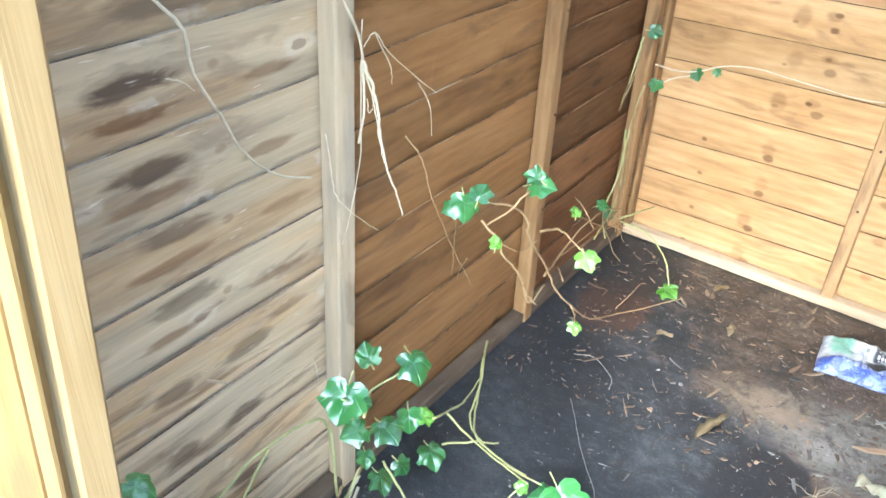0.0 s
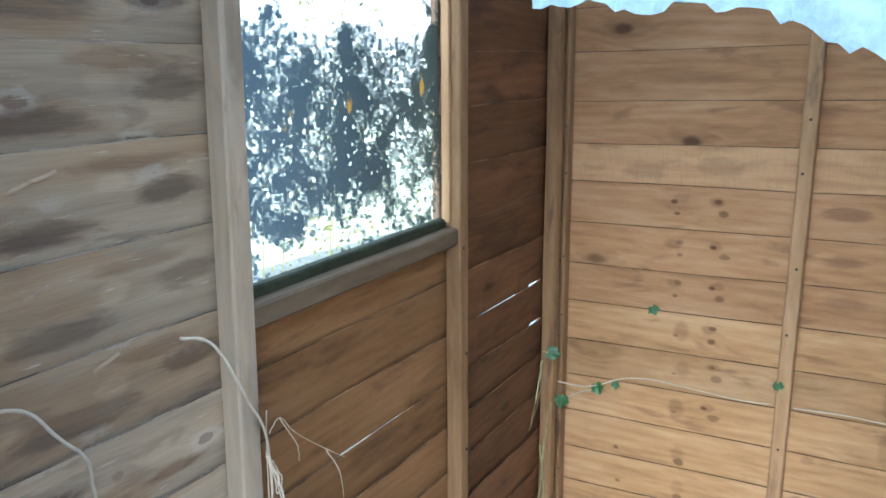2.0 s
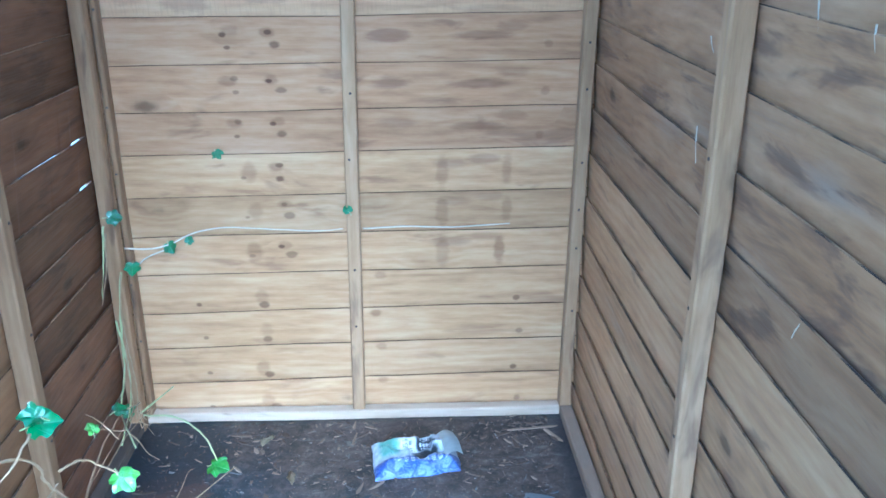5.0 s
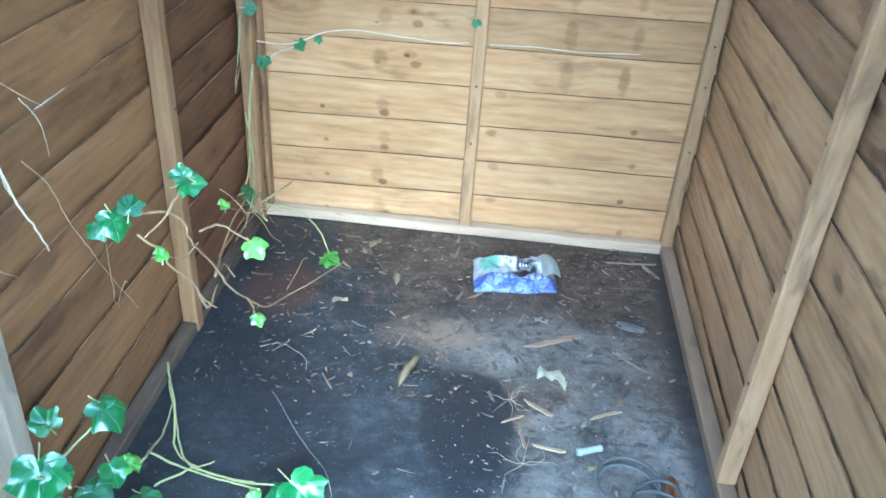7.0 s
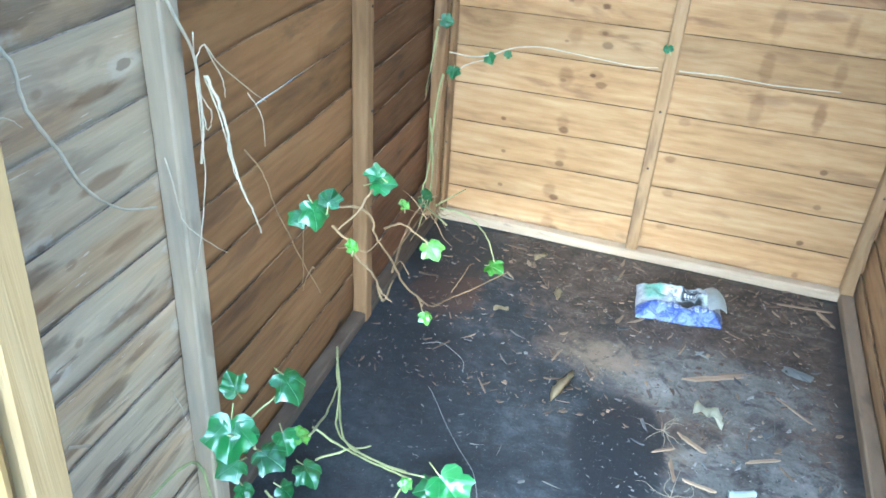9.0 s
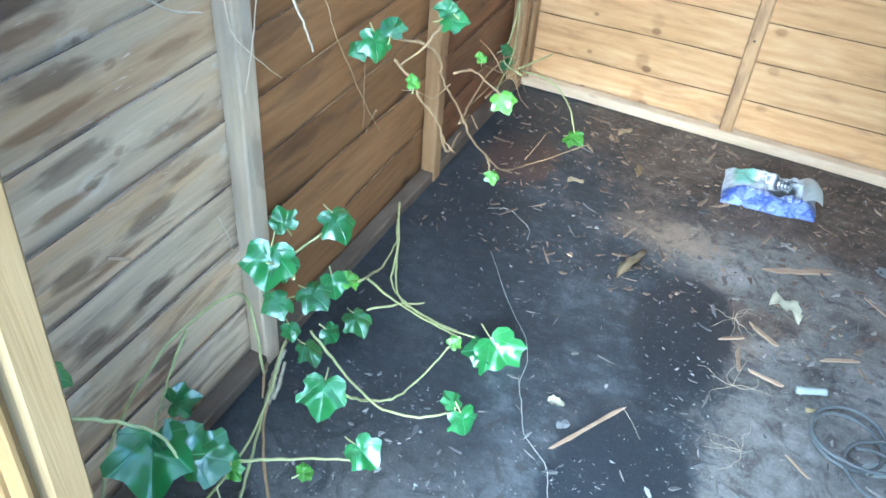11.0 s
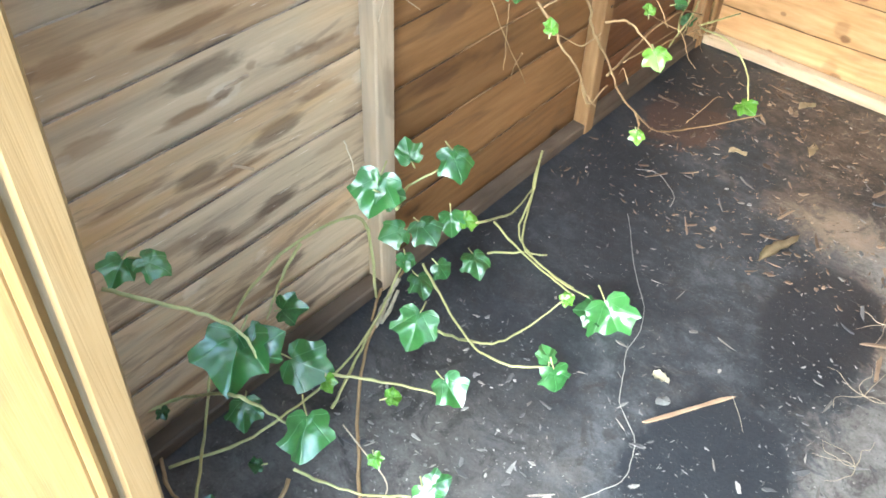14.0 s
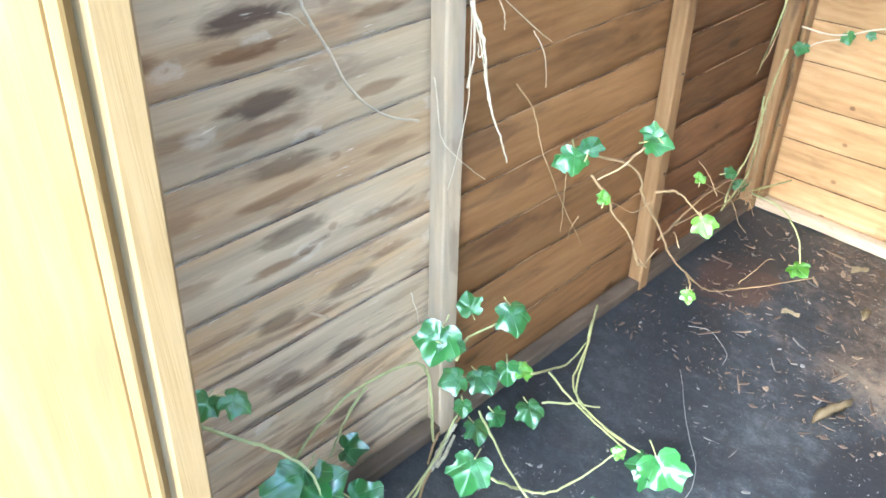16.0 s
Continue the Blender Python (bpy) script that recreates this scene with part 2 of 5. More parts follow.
    h = m.math("MULTIPLY_ADD", core, -0.5, m.math("MULTIPLY_ADD", long, 0.8, m.math("MULTIPLY", fibre, 0.7)))
    return m.done(m.shade(n.outputs[0], m.span(tone, 0.3, 0.7, 0.5, 0.72), m.bump(h, 0.5, 0.002), spec=0.35))


def edge_dirt_and_shade(name, dark, bare):
    """The upper edge of a lapped board: dirt and the lap's shadow line coloured on in stretches, the wood shows
    between.
    """
    m = Tree(name)
    x, y, z = m.split(m.coord())
    n = m.noise(m.join(m.math("MULTIPLY", x, 7.0), m.math("MULTIPLY", y, 7.0), m.math("MULTIPLY", z, 40.0)), 1.0, 4.0, 0.65)
    f = m.noise(m.coord(), 150.0, 3.0, 0.6)
    col = m.mix(m.span(m.math("MULTIPLY_ADD", f, 0.2, n), 0.52, 0.70), dark, bare)
    return m.done(m.shade(col, 0.88, m.bump(f, 0.4, 0.002), spec=0.2))


M_LAP_DIRT_SHADE = edge_dirt_and_shade("black_edge_dirt_and_shade", (0.05, 0.035, 0.024), (0.26, 0.16, 0.08))
M_LAP_DIRT_SHADE_GREY = edge_dirt_and_shade("grey_edge_dirt_and_shade", (0.12, 0.095, 0.074), (0.38, 0.31, 0.23))
BACK_TONES = ((0.235, 0.122, 0.046), (0.48, 0.288, 0.126), (0.67, 0.472, 0.258))
RED_TONES = ((0.240, 0.118, 0.047), (0.50, 0.282, 0.124), (0.69, 0.465, 0.258))
KNOT, KNOT_SOFT, PURPLE = (0.26, 0.20, 0.17), (0.52, 0.43, 0.37), (0.48, 0.40, 0.42)
LOG_KNOTS = [(0.325, 0.070, 0.021, 0.013, 0.6, KNOT_SOFT), (0.325, 0.070, 0.010, 0.007, 0.8, KNOT), (0.332, 0.040, 0.008, 0.005, 0.7, KNOT),
             (0.425, 0.072, 0.019, 0.012, 0.6, KNOT_SOFT), (0.425, 0.072, 0.009, 0.006, 0.8, KNOT), (0.436, 0.042, 0.014, 0.009, 0.8, KNOT)]
M_BACK = wood("pale_pine_boards", *RED_TONES, "x", stain=0.6, cut=0.565, stain_color=(0.24, 0.125, 0.06), knot=0.85, vary=0.18)
M_BACK_HIGH = wood("pale_pine_knotty_boards", *RED_TONES, "x", stain=0.6, cut=0.565, stain_color=(0.24, 0.125, 0.06), knot=0.6, vary=0.16,
                   marks=LOG_KNOTS + [(0.70, 0.058, 0.055, 0.017, 0.75, PURPLE), (0.92, 0.055, 0.075, 0.012, 0.65, PURPLE), (0.99, 0.075, 0.04, 0.014, 0.6, KNOT_SOFT),
                                      (1.075, 0.03, 0.012, 0.010, 0.6, KNOT_SOFT)])
M_BACK_MID = wood("pale_pine_branchy_boards", *BACK_TONES, "x", stain=0.6, cut=0.565, stain_color=(0.24, 0.125, 0.06), knot=0.6, vary=0.16,
                  marks=LOG_KNOTS[2:] + [(0.352, 0.055, 0.020, 0.030, 0.55, KNOT_SOFT), (0.82, 0.040, 0.017, 0.048, 0.65, KNOT_SOFT), (0.85, 0.07, 0.05, 0.014, 0.5, PURPLE),
                                         (0.985, 0.045, 0.015, 0.040, 0.65, KNOT_SOFT), (0.94, 0.080, 0.045, 0.012, 0.5, PURPLE)])
M_BACK_LOW = wood("pale_pine_plain_boards", *BACK_TONES, "x", stain=0.45, cut=0.58, stain_color=(0.27, 0.15, 0.075), knot=0.5, vary=0.14,
                  marks=[(0.365, 0.012, 0.014, 0.010, 0.8, KNOT), (0.355, 0.035, 0.018, 0.022, 0.45, KNOT_SOFT), (0.66, 0.085, 0.016, 0.012, 0.7, KNOT_SOFT),
                         (0.20, 0.020, 0.008, 0.006, 0.7, KNOT), (1.03, 0.012, 0.010, 0.009, 0.8, KNOT)])
M_BACK_ROUGH = wood("rough_sawn_board", (0.36, 0.205, 0.092), (0.59, 0.365, 0.175), (0.73, 0.51, 0.285), "x", stain=0.3, cut=0.58,
                    stain_color=(0.25, 0.14, 0.07), knot=0.3, vary=0.05, sawn=0.13, blotch=0.35)
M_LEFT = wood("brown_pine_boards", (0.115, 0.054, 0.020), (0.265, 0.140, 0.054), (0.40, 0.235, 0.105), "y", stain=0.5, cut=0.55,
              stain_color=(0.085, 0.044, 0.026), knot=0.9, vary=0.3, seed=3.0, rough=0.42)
# far bay: redder, and at half tone with the shade of the corner coloured in
M_LEFT_SHADED = wood("shaded_red_brown_boards", (0.058, 0.024, 0.011), (0.140, 0.064, 0.028), (0.235, 0.118, 0.053), "y", stain=0.6, cut=0.53,
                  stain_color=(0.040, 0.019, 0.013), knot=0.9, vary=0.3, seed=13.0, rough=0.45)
DUSK, RUSSET, PALE_RIM = (0.30, 0.265, 0.27), (0.46, 0.36, 0.29), (1.4, 1.45, 1.5)
GREY_MARKS = [(-1.415, 0.056, 0.026, 0.018, 0.35, PALE_RIM), (-1.412, 0.055, 0.010, 0.007, 0.6, RUSSET), (-1.497, 0.072, 0.058, 0.016, 0.95, DUSK),
              (-1.505, 0.030, 0.062, 0.011, 0.9, RUSSET), (-1.66, 0.050, 0.050, 0.014, 0.8, RUSSET), (-1.31, 0.035, 0.055, 0.009, 0.7, RUSSET)]
LOW_MARKS = [(-1.400, 0.046, 0.048, 0.017, 0.85, DUSK), (-1.527, 0.046, 0.040, 0.018, 0.85, DUSK), (-1.465, 0.020, 0.06, 0.008, 0.6, RUSSET),
             (-1.62, 0.07, 0.06, 0.012, 0.6, RUSSET), (-1.30, 0.080, 0.05, 0.010, 0.55, RUSSET)]
HIGH_MARKS = [(-1.52, 0.050, 0.022, 0.018, 0.5, PALE_RIM), (-1.38, 0.065, 0.024, 0.016, 0.5, PALE_RIM), (-1.45, 0.03, 0.08, 0.018, 0.7, DUSK),
              (-1.27, 0.06, 0.05, 0.018, 0.75, DUSK), (-1.64, 0.05, 0.06, 0.018, 0.7, DUSK), (-1.33, 0.095, 0.08, 0.012, 0.5, RUSSET)]
# brighter low, dimmer high: the fall of the doorway light put into the tone
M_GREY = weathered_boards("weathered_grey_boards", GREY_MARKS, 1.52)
M_GREY_LOW = weathered_boards("weathered_damp_lit_boards", LOW_MARKS, 1.66, damp=0.55)
M_GREY_HIGH = weathered_boards("weathered_brown_shaded_boards", HIGH_MARKS, 1.18, knots=0.62)
M_RIGHT = wood("dark_pine_boards", (0.13, 0.066, 0.029), (0.34, 0.198, 0.092), (0.51, 0.345, 0.19), "y", stain=0.7, cut=0.53,
               stain_color=(0.105, 0.062, 0.042), knot=0.8, grey=0.2, grey_color=(0.30, 0.245, 0.195), vary=0.2, seed=9.0, rough=0.5)
# lower boards of the same wall, door light on them put into a lighter tone
M_RIGHT_LIT = wood("brown_pine_lit_boards", (0.22, 0.118, 0.050), (0.47, 0.285, 0.130), (0.66, 0.46, 0.25), "y", stain=0.55, cut=0.56,
                    stain_color=(0.15, 0.09, 0.055), knot=0.7, grey=0.15, grey_color=(0.36, 0.30, 0.235), vary=0.2, seed=29.0, rough=0.5)
M_STUD = wood("pine_stud", (0.24, 0.13, 0.055), (0.41, 0.255, 0.12), (0.55, 0.38, 0.21), "z", stain=0.6, knot=0.6, vary=0.15,
              stain_color=(0.16, 0.095, 0.055))
# M_STUD cut to about two thirds: dimness of the window wall, in the colour
M_STUD_SHADED = wood("shaded_stud", (0.15, 0.078, 0.032), (0.28, 0.165, 0.072), (0.40, 0.26, 0.13), "z", stain=0.6, knot=0.7, vary=0.15,
                    stain_color=(0.09, 0.05, 0.03), seed=6.0)
M_STUD_GREY = wood("weathered_stud", (0.34, 0.26, 0.165), (0.54, 0.43, 0.29), (0.66, 0.54, 0.385), "z", stain=0.35, knot=0.7, grey=0.4,
                   vary=0.1, seed=2.0)
M_RAIL_Y = wood("old_rail", (0.13, 0.085, 0.05), (0.23, 0.16, 0.10), (0.32, 0.235, 0.155), "y", stain=0.5, vary=0.15, seed=5.0)
M_SILL = wood("damp_sill", (0.085, 0.06, 0.034), (0.165, 0.12, 0.07), (0.25, 0.19, 0.12), "y", stain=0.5, vary=0.15, seed=5.0)
M_MOSS = plain("algae_on_wood", (0.035, 0.042, 0.020), 0.8, 0.5, 70.0, 0.5)
M_RAIL_DAMP = wood("damp_rail", (0.045, 0.033, 0.024), (0.10, 0.074, 0.052), (0.19, 0.145, 0.105), "y", stain=0.6, vary=0.15, seed=5.0)
M_RAIL_X = wood("pale_rail", (0.36, 0.26, 0.155), (0.55, 0.42, 0.28), (0.68, 0.56, 0.41), "x", stain=0.5, vary=0.1, seed=8.0,
                stain_color=(0.12, 0.08, 0.055))
M_DOOR = wood("honey_pine", (0.125, 0.068, 0.018), (0.185, 0.114, 0.036), (0.24, 0.162, 0.066), "z", stain=0.6, cut=0.55,
              stain_color=(0.125, 0.068, 0.026), knot=1.0, vary=0.1, seed=4.0, rough=0.55, blotch=0.25)
M_JAMB = wood("honey_jamb", (0.20, 0.118, 0.045), (0.28, 0.184, 0.078), (0.35, 0.245, 0.118), "z", stain=0.3,
              stain_color=(0.24, 0.135, 0.05), knot=0.4, vary=0.05, seed=14.0, rough=0.55)


def floor_material():
    """Dark damp sheet floor: slate-black, scuffed; tan and grey where dry dirt lies; brown rot at the back."""
    m = Tree("damp_dirty_board")
    c = m.coord()
    x, y, z = m.split(c)
    fine = m.noise(c, 170.0, 4.0, 0.7)
    mid = m.noise(c, 24.0, 6.0, 0.68, 0.7)
    low = m.noise(c, 5.0, 5.0, 0.6, 0.5)
    fib = m.noise(m.join(m.math("MULTIPLY", x, 24.0), m.math("MULTIPLY", y, 45.0), 0.0), 1.0, 4.0, 0.6, 0.8)
    grain = m.math("MULTIPLY_ADD", mid, 0.5, m.math("MULTIPLY_ADD", fine, 0.25, m.math("MULTIPLY", fib, 0.25)))
    mott = m.math("MULTIPLY_ADD", m.math("SUBTRACT", low, 0.5), 0.46, grain)
    base = m.ramp(mott, [(0.36, (0.014, 0.016, 0.019)), (0.5, (0.034, 0.038, 0.044)), (0.68, (0.092, 0.098, 0.104))])
    brown = m.ramp(mott, [(0.36, (0.018, 0.014, 0.012)), (0.47, (0.055, 0.041, 0.031)), (0.58, (0.112, 0.085, 0.064)), (0.72, (0.23, 0.185, 0.145))])
    dust = m.ramp(mott, [(0.34, (0.075, 0.070, 0.065)), (0.47, (0.165, 0.155, 0.142)), (0.58, (0.25, 0.24, 0.225)), (0.72, (0.40, 0.385, 0.36))])

    def pool(px, py, rx, ry, rag=1.1, a=1.05, b=0.78):
        dx = m.math("MULTIPLY", m.math("SUBTRACT", x, px), 1.0 / rx)
        dy = m.math("MULTIPLY", m.math("SUBTRACT", y, py), 1.0 / ry)
        d = m.math("SQRT", m.math("ADD", m.math("MULTIPLY", dx, dx), m.math("MULTIPLY", dy, dy)))
        d = m.math("MULTIPLY_ADD", m.math("SUBTRACT", mid, 0.5), rag, d)
        return m.span(d, a, b)

    # rot and dirt reach from the back and the window-less side
    reach = m.math("ADD", m.math("MULTIPLY", m.math("ADD", y, 0.60), 1.0), m.math("MULTIPLY", m.math("SUBTRACT", x, 0.52), 0.9))
    reach = m.math("ADD", reach, m.math("MULTIPLY", m.math("SUBTRACT", low, 0.5), 1.5))
    col = m.mix(m.span(reach, 0.0, 0.4), base, brown)
    # grey dust in two broad drifts by the side wall, and where feet come in, there paler for the doorway's sky light
    dry = m.math("MAXIMUM", pool(0.83, -0.52, 0.30, 0.14, 1.7, 1.15, 0.5), pool(0.98, -1.02, 0.23, 0.46, 1.5, 1.1, 0.7))
    dry = m.math("MAXIMUM", dry, pool(0.30, -1.66, 0.30, 0.42, 1.2, 1.3, 0.5))
    col = m.mix(m.math("MULTIPLY", dry, 0.85), col, dust)
    tan = m.math("MULTIPLY", pool(0.60, -0.50, 0.12, 0.08, 2.2, 1.2, 0.3), 0.6)
    col = m.mix(tan, col, (0.27, 0.20, 0.135))
    # trodden patches: black damp and pale crusts, a hand wide and less
    trod = m.noise(c, 13.0, 8.0, 0.72, 1.4)
    crust = m.noise(m.join(m.math("MULTIPLY", x, 9.0), m.math("MULTIPLY", y, 19.0), 6.0), 1.0, 7.0, 0.75, 1.2)
    col = m.mix(m.math("MULTIPLY", m.span(trod, 0.50, 0.36), 0.7), col, m.mix(fine, (0.014, 0.013, 0.014), (0.045, 0.038, 0.034)))
    col = m.mix(m.math("MULTIPLY", m.span(crust, 0.56, 0.68), m.math("MULTIPLY_ADD", m.span(reach, -0.2, 0.4), 0.4, 0.12)), col, (0.27, 0.245, 0.21))
    # reddish mulch by the far stud
    col = m.mix(m.math("MULTIPLY", pool(0.17, -0.37, 0.10, 0.14, 1.6), 0.7), col, (0.12, 0.062, 0.038))
    # two black wet patches; below, darker along the side walls and in one corner
    dark_zones = m.math("MAXIMUM", pool(0.675, -0.78, 0.105, 0.175, 0.55, 1.02, 0.86), pool(0.665, -1.19, 0.13, 0.18, 0.5, 1.02, 0.84))
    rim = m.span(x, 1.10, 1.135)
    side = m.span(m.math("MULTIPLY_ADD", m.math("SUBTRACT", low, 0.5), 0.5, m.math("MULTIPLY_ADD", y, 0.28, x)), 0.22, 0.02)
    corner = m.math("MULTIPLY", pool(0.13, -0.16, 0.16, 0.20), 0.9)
    dark_zones = m.math("MAXIMUM", dark_zones, m.math("MAXIMUM", m.math("MULTIPLY", side, 0.5), m.math("MAXIMUM", corner, m.math("MULTIPLY", rim, 0.7))))
    col = m.mix(m.math("MULTIPLY", dark_zones, 0.88), col, m.mix(fine, (0.010, 0.012, 0.015), (0.026, 0.030, 0.037)))
    # scuffs and small pale marks
    scuff = m.noise(m.join(m.math("MULTIPLY", x, 40.0), m.math("MULTIPLY", y, 150.0), 4.0), 1.0, 3.0, 0.6, 1.2)
    col = m.mix(m.math("MULTIPLY", m.span(scuff, 0.66, 0.72), 0.3), col, (0.22, 0.215, 0.205))
    grit = m.span(m.noise(c, 300.0, 2.0, 0.5), 0.69, 0.75)
    col = m.mix(m.math("MULTIPLY", grit, 0.5), col, (0.34, 0.31, 0.27))
    rough = m.span(m.math("MULTIPLY_ADD", mid, 0.5, m.math("MULTIPLY", dark_zones, -0.4)), -0.1, 0.4, 0.36, 0.62)
    h = m.math("ADD", m.math("MULTIPLY", mid, 0.8), m.math("MULTIPLY_ADD", fine, 0.4, m.math("MULTIPLY", fib, 0.3)))
    return m.done(m.shade(col, rough, m.bump(h, 0.5, 0.004), spec=0.38))


M_FLOOR = floor_material()


def glass_material():
    """Old window glass under a film of algae, its doorway end tinted with reflected sky: clear in round splashes,
    ragged holes and fine run-down streaks, with rust runs.
    """
    m = Tree("dirty_glass")
    c = m.coord()
    x, y, z = m.split(c)
    flat = m.join(0.0, y, z)
    wob = m.noise(flat, 60.0, 4.0, 0.65)
    clump = m.noise(m.join(0.0, m.math("MULTIPLY", y, 9.0), m.math("MULTIPLY", z, 8.0)), 1.0, 7.0, 0.68, 0.8)
    # round splashes of many sizes
    hole = None
    for scale, most in ((85.0, 0.46), (190.0, 0.46)):
        dd, dc = m.cells(flat, scale, 1.0)
        c1, c2, c3 = m.split(dc)
        rad = m.math("MULTIPLY", m.math("MULTIPLY", c1, c1), m.span(clump, 0.34, 0.62, 0.18, most * 1.35, smooth=False))
        dd = m.math("MULTIPLY_ADD", m.math("SUBTRACT", wob, 0.5), 0.30, dd)
        s_ = m.span(m.math("SUBTRACT", dd, rad), 0.04, -0.02)
        hole = s_ if hole is None else m.math("MAXIMUM", hole, s_)
    # open stretches at the head and the foot of the pane
    zone = m.math("MAXIMUM", m.span(z, 1.24, 1.05, 0.0, 0.20), m.span(z, 1.34, 1.46, 0.0, 0.26))
    ragged = m.math("ADD", m.math("MULTIPLY_ADD", wob, 0.45, m.math("MULTIPLY", clump, 0.62)), zone)
    open_ = m.span(ragged, 0.69, 0.72)
    # half-clear streaks
    streak = m.noise(m.join(0.0, m.math("MULTIPLY", y, 210.0), m.math("MULTIPLY", z, 60.0)), 1.0, 3.0, 0.7)
    veil = m.math("MULTIPLY", m.span(m.math("ADD", clump, m.math("MULTIPLY", zone, 0.6)), 0.47, 0.57), m.span(streak, 0.44, 0.58))
    clear = m.math("MAXIMUM", m.math("MAXIMUM", hole, open_), m.math("MULTIPLY", veil, 0.8))
    rust = m.span(m.noise(m.join(0.0, m.math("MULTIPLY", y, 26.0), m.math("MULTIPLY", z, 9.0)), 1.0, 3.0, 0.6), 0.655, 0.70)
    # algae colour, turned pale blue towards the doorway to imitate the sky's reflection
    film = m.ramp(m.math("MULTIPLY_ADD", y, 1.4, m.math("MULTIPLY_ADD", clump, 0.4, 1.45)),
                  [(0.05, (0.12, 0.165, 0.205)), (0.5, (0.07, 0.092, 0.10)), (0.95, (0.085, 0.10, 0.078))])
    film = m.mix(rust, film, (0.50, 0.29, 0.05))
    d = m.t.nodes.new("ShaderNodeBsdfDiffuse")
    m.put(d.inputs["Color"], film)
    tl = m.t.nodes.new("ShaderNodeBsdfTranslucent")
    m.put(tl.inputs["Color"], film)
    tr = m.t.nodes.new("ShaderNodeBsdfTransparent")
    gl = m.t.nodes.new("ShaderNodeBsdfGlossy")
    gl.inputs["Roughness"].default_value = 0.12
    a = m.t.nodes.new("ShaderNodeMixShader")
    m.put(a.inputs[0], 0.45)
    m.put(a.inputs[1], d.outputs[0])
    m.put(a.inputs[2], tl.outputs[0])
    b = m.t.nodes.new("ShaderNodeMixShader")
    m.put(b.inputs[0], clear)
    m.put(b.inputs[1], a.outputs[0])
    m.put(b.inputs[2], tr.outputs[0])
    e = m.t.nodes.new("ShaderNodeMixShader")
    m.put(e.inputs[0], 0.05)
    m.put(e.inputs[1], b.outputs[0])
    m.put(e.inputs[2], gl.outputs[0])
    return m.done(e.outputs[0])


M_GLASS = glass_material()


def leaf_material(name, dark, light, vein, gloss=0.3):
    m = Tree(name)
    c = m.coord()
    x, y, z = m.split(c)
    ax = m.math("ABSOLUTE", x)
    r = m.rnd()
    n = m.noise(c, 5.0, 4.0, 0.6)
    col = m.ramp(m.math("MULTIPLY_ADD", r, 0.45, m.math("MULTIPLY", n, 0.6)), [(0.25, dark), (0.75, light)])
    # veins spread from the stalk, in the leaf's own unit size
    ang = m.math("ARCTAN2", ax, m.math("ADD", y, 0.02))
    v0 = m.span(ang, 0.035, 0.0)
    v1 = m.span(m.math("ABSOLUTE", m.math("SUBTRACT", ang, 0.75)), 0.04, 0.0)
    v2 = m.span(m.math("ABSOLUTE", m.math("SUBTRACT", ang, 1.55)), 0.05, 0.0)
    vv = m.math("MAXIMUM", v0, m.math("MAXIMUM", v1, v2))
    col = m.mix(m.math("MULTIPLY", vv, 0.55), col, vein)
    nrm = m.bump(m.math("ADD", m.math("MULTIPLY", vv, -0.2), m.noise(c, 2.2, 1.0)), 0.5, 0.010)
    p = m.shade(col, gloss, nrm, spec=0.9)
    p.node.inputs["Coat Weight"].default_value = 1.0
    p.node.inputs["Coat Roughness"].default_value = 0.27
    p.node.inputs["Coat Tint"].default_value = (0.92, 1.0, 0.98, 1.0)
    tl = m.t.nodes.new("ShaderNodeBsdfTranslucent")
    m.put(tl.inputs["Color"], m.mix(0.5, col, (0.30, 0.50, 0.05)))
    a = m.t.nodes.new("ShaderNodeMixShader")
    m.put(a.inputs[0], 0.14)
    m.put(a.inputs[1], p)
    m.put(a.inputs[2], tl.outputs[0])
    return m.done(a.outputs[0])


M_LEAF = leaf_material("glossy_ivy_leaf", (0.018, 0.080, 0.020), (0.062, 0.210, 0.048), (0.18, 0.39, 0.16), 0.30)
M_LEAF_YOUNG = leaf_material("young_ivy_leaf", (0.09, 0.24, 0.025), (0.24, 0.46, 0.06), (0.34, 0.54, 0.18), 0.25)
M_STEM = plain("green_ivy_stem", (0.42, 0.43, 0.19), 0.5, 0.3, 60.0)
M_STEM_BROWN = plain("brown_ivy_stem", (0.36, 0.25, 0.13), 0.65, 0.35, 60.0)
M_STEM_OLD = plain("pale_ivy_bark", (0.40, 0.37, 0.27), 0.8, 0.45, 90.0, 0.8)
M_STEM_DRY = plain("dry_straw_stem", (0.64, 0.56, 0.41), 0.65, 0.25, 60.0)

# ---- helpers of this scene ----
def part(name, bm, material, parent=None, label="", smooth=False):
    me = bpy.data.meshes.new(name)
    bmesh.ops.recalc_face_normals(bm, faces=bm.faces)
    bm.to_mesh(me)
    bm.free()
    me.materials.append(material)
    if smooth:
        for p in me.polygons:
            p.use_smooth = True
    ob = new(name, me)
    ob.parent = parent
    if label:
        ob["label"] = label
    return ob


def bar(p0, p1, wide, deep, across, bevel=0.003, cuts=0, jitter=0.0, rng=None):
    """A squared timber from p0 to p1; across is the way of its width; arrises worn round."""
    bm = bmesh.new()
    p0, p1 = Vector(p0), Vector(p1)
    way = (p1 - p0).normalized()
    a = (Vector(across) - way * way.dot(Vector(across))).normalized()
    b = way.cross(a)
    k = bevel
    ring = [(-1, -1, 1, 0), (-1, -1, 0, 1), (-1, 1, 0, -1), (-1, 1, 1, 0), (1, 1, -1, 0), (1, 1, 0, -1), (1, -1, 0, 1), (1, -1, -1, 0)]
    rows = []
    for i in range(cuts + 2):
        f = i / (cuts + 1)
        c = p0.lerp(p1, f)
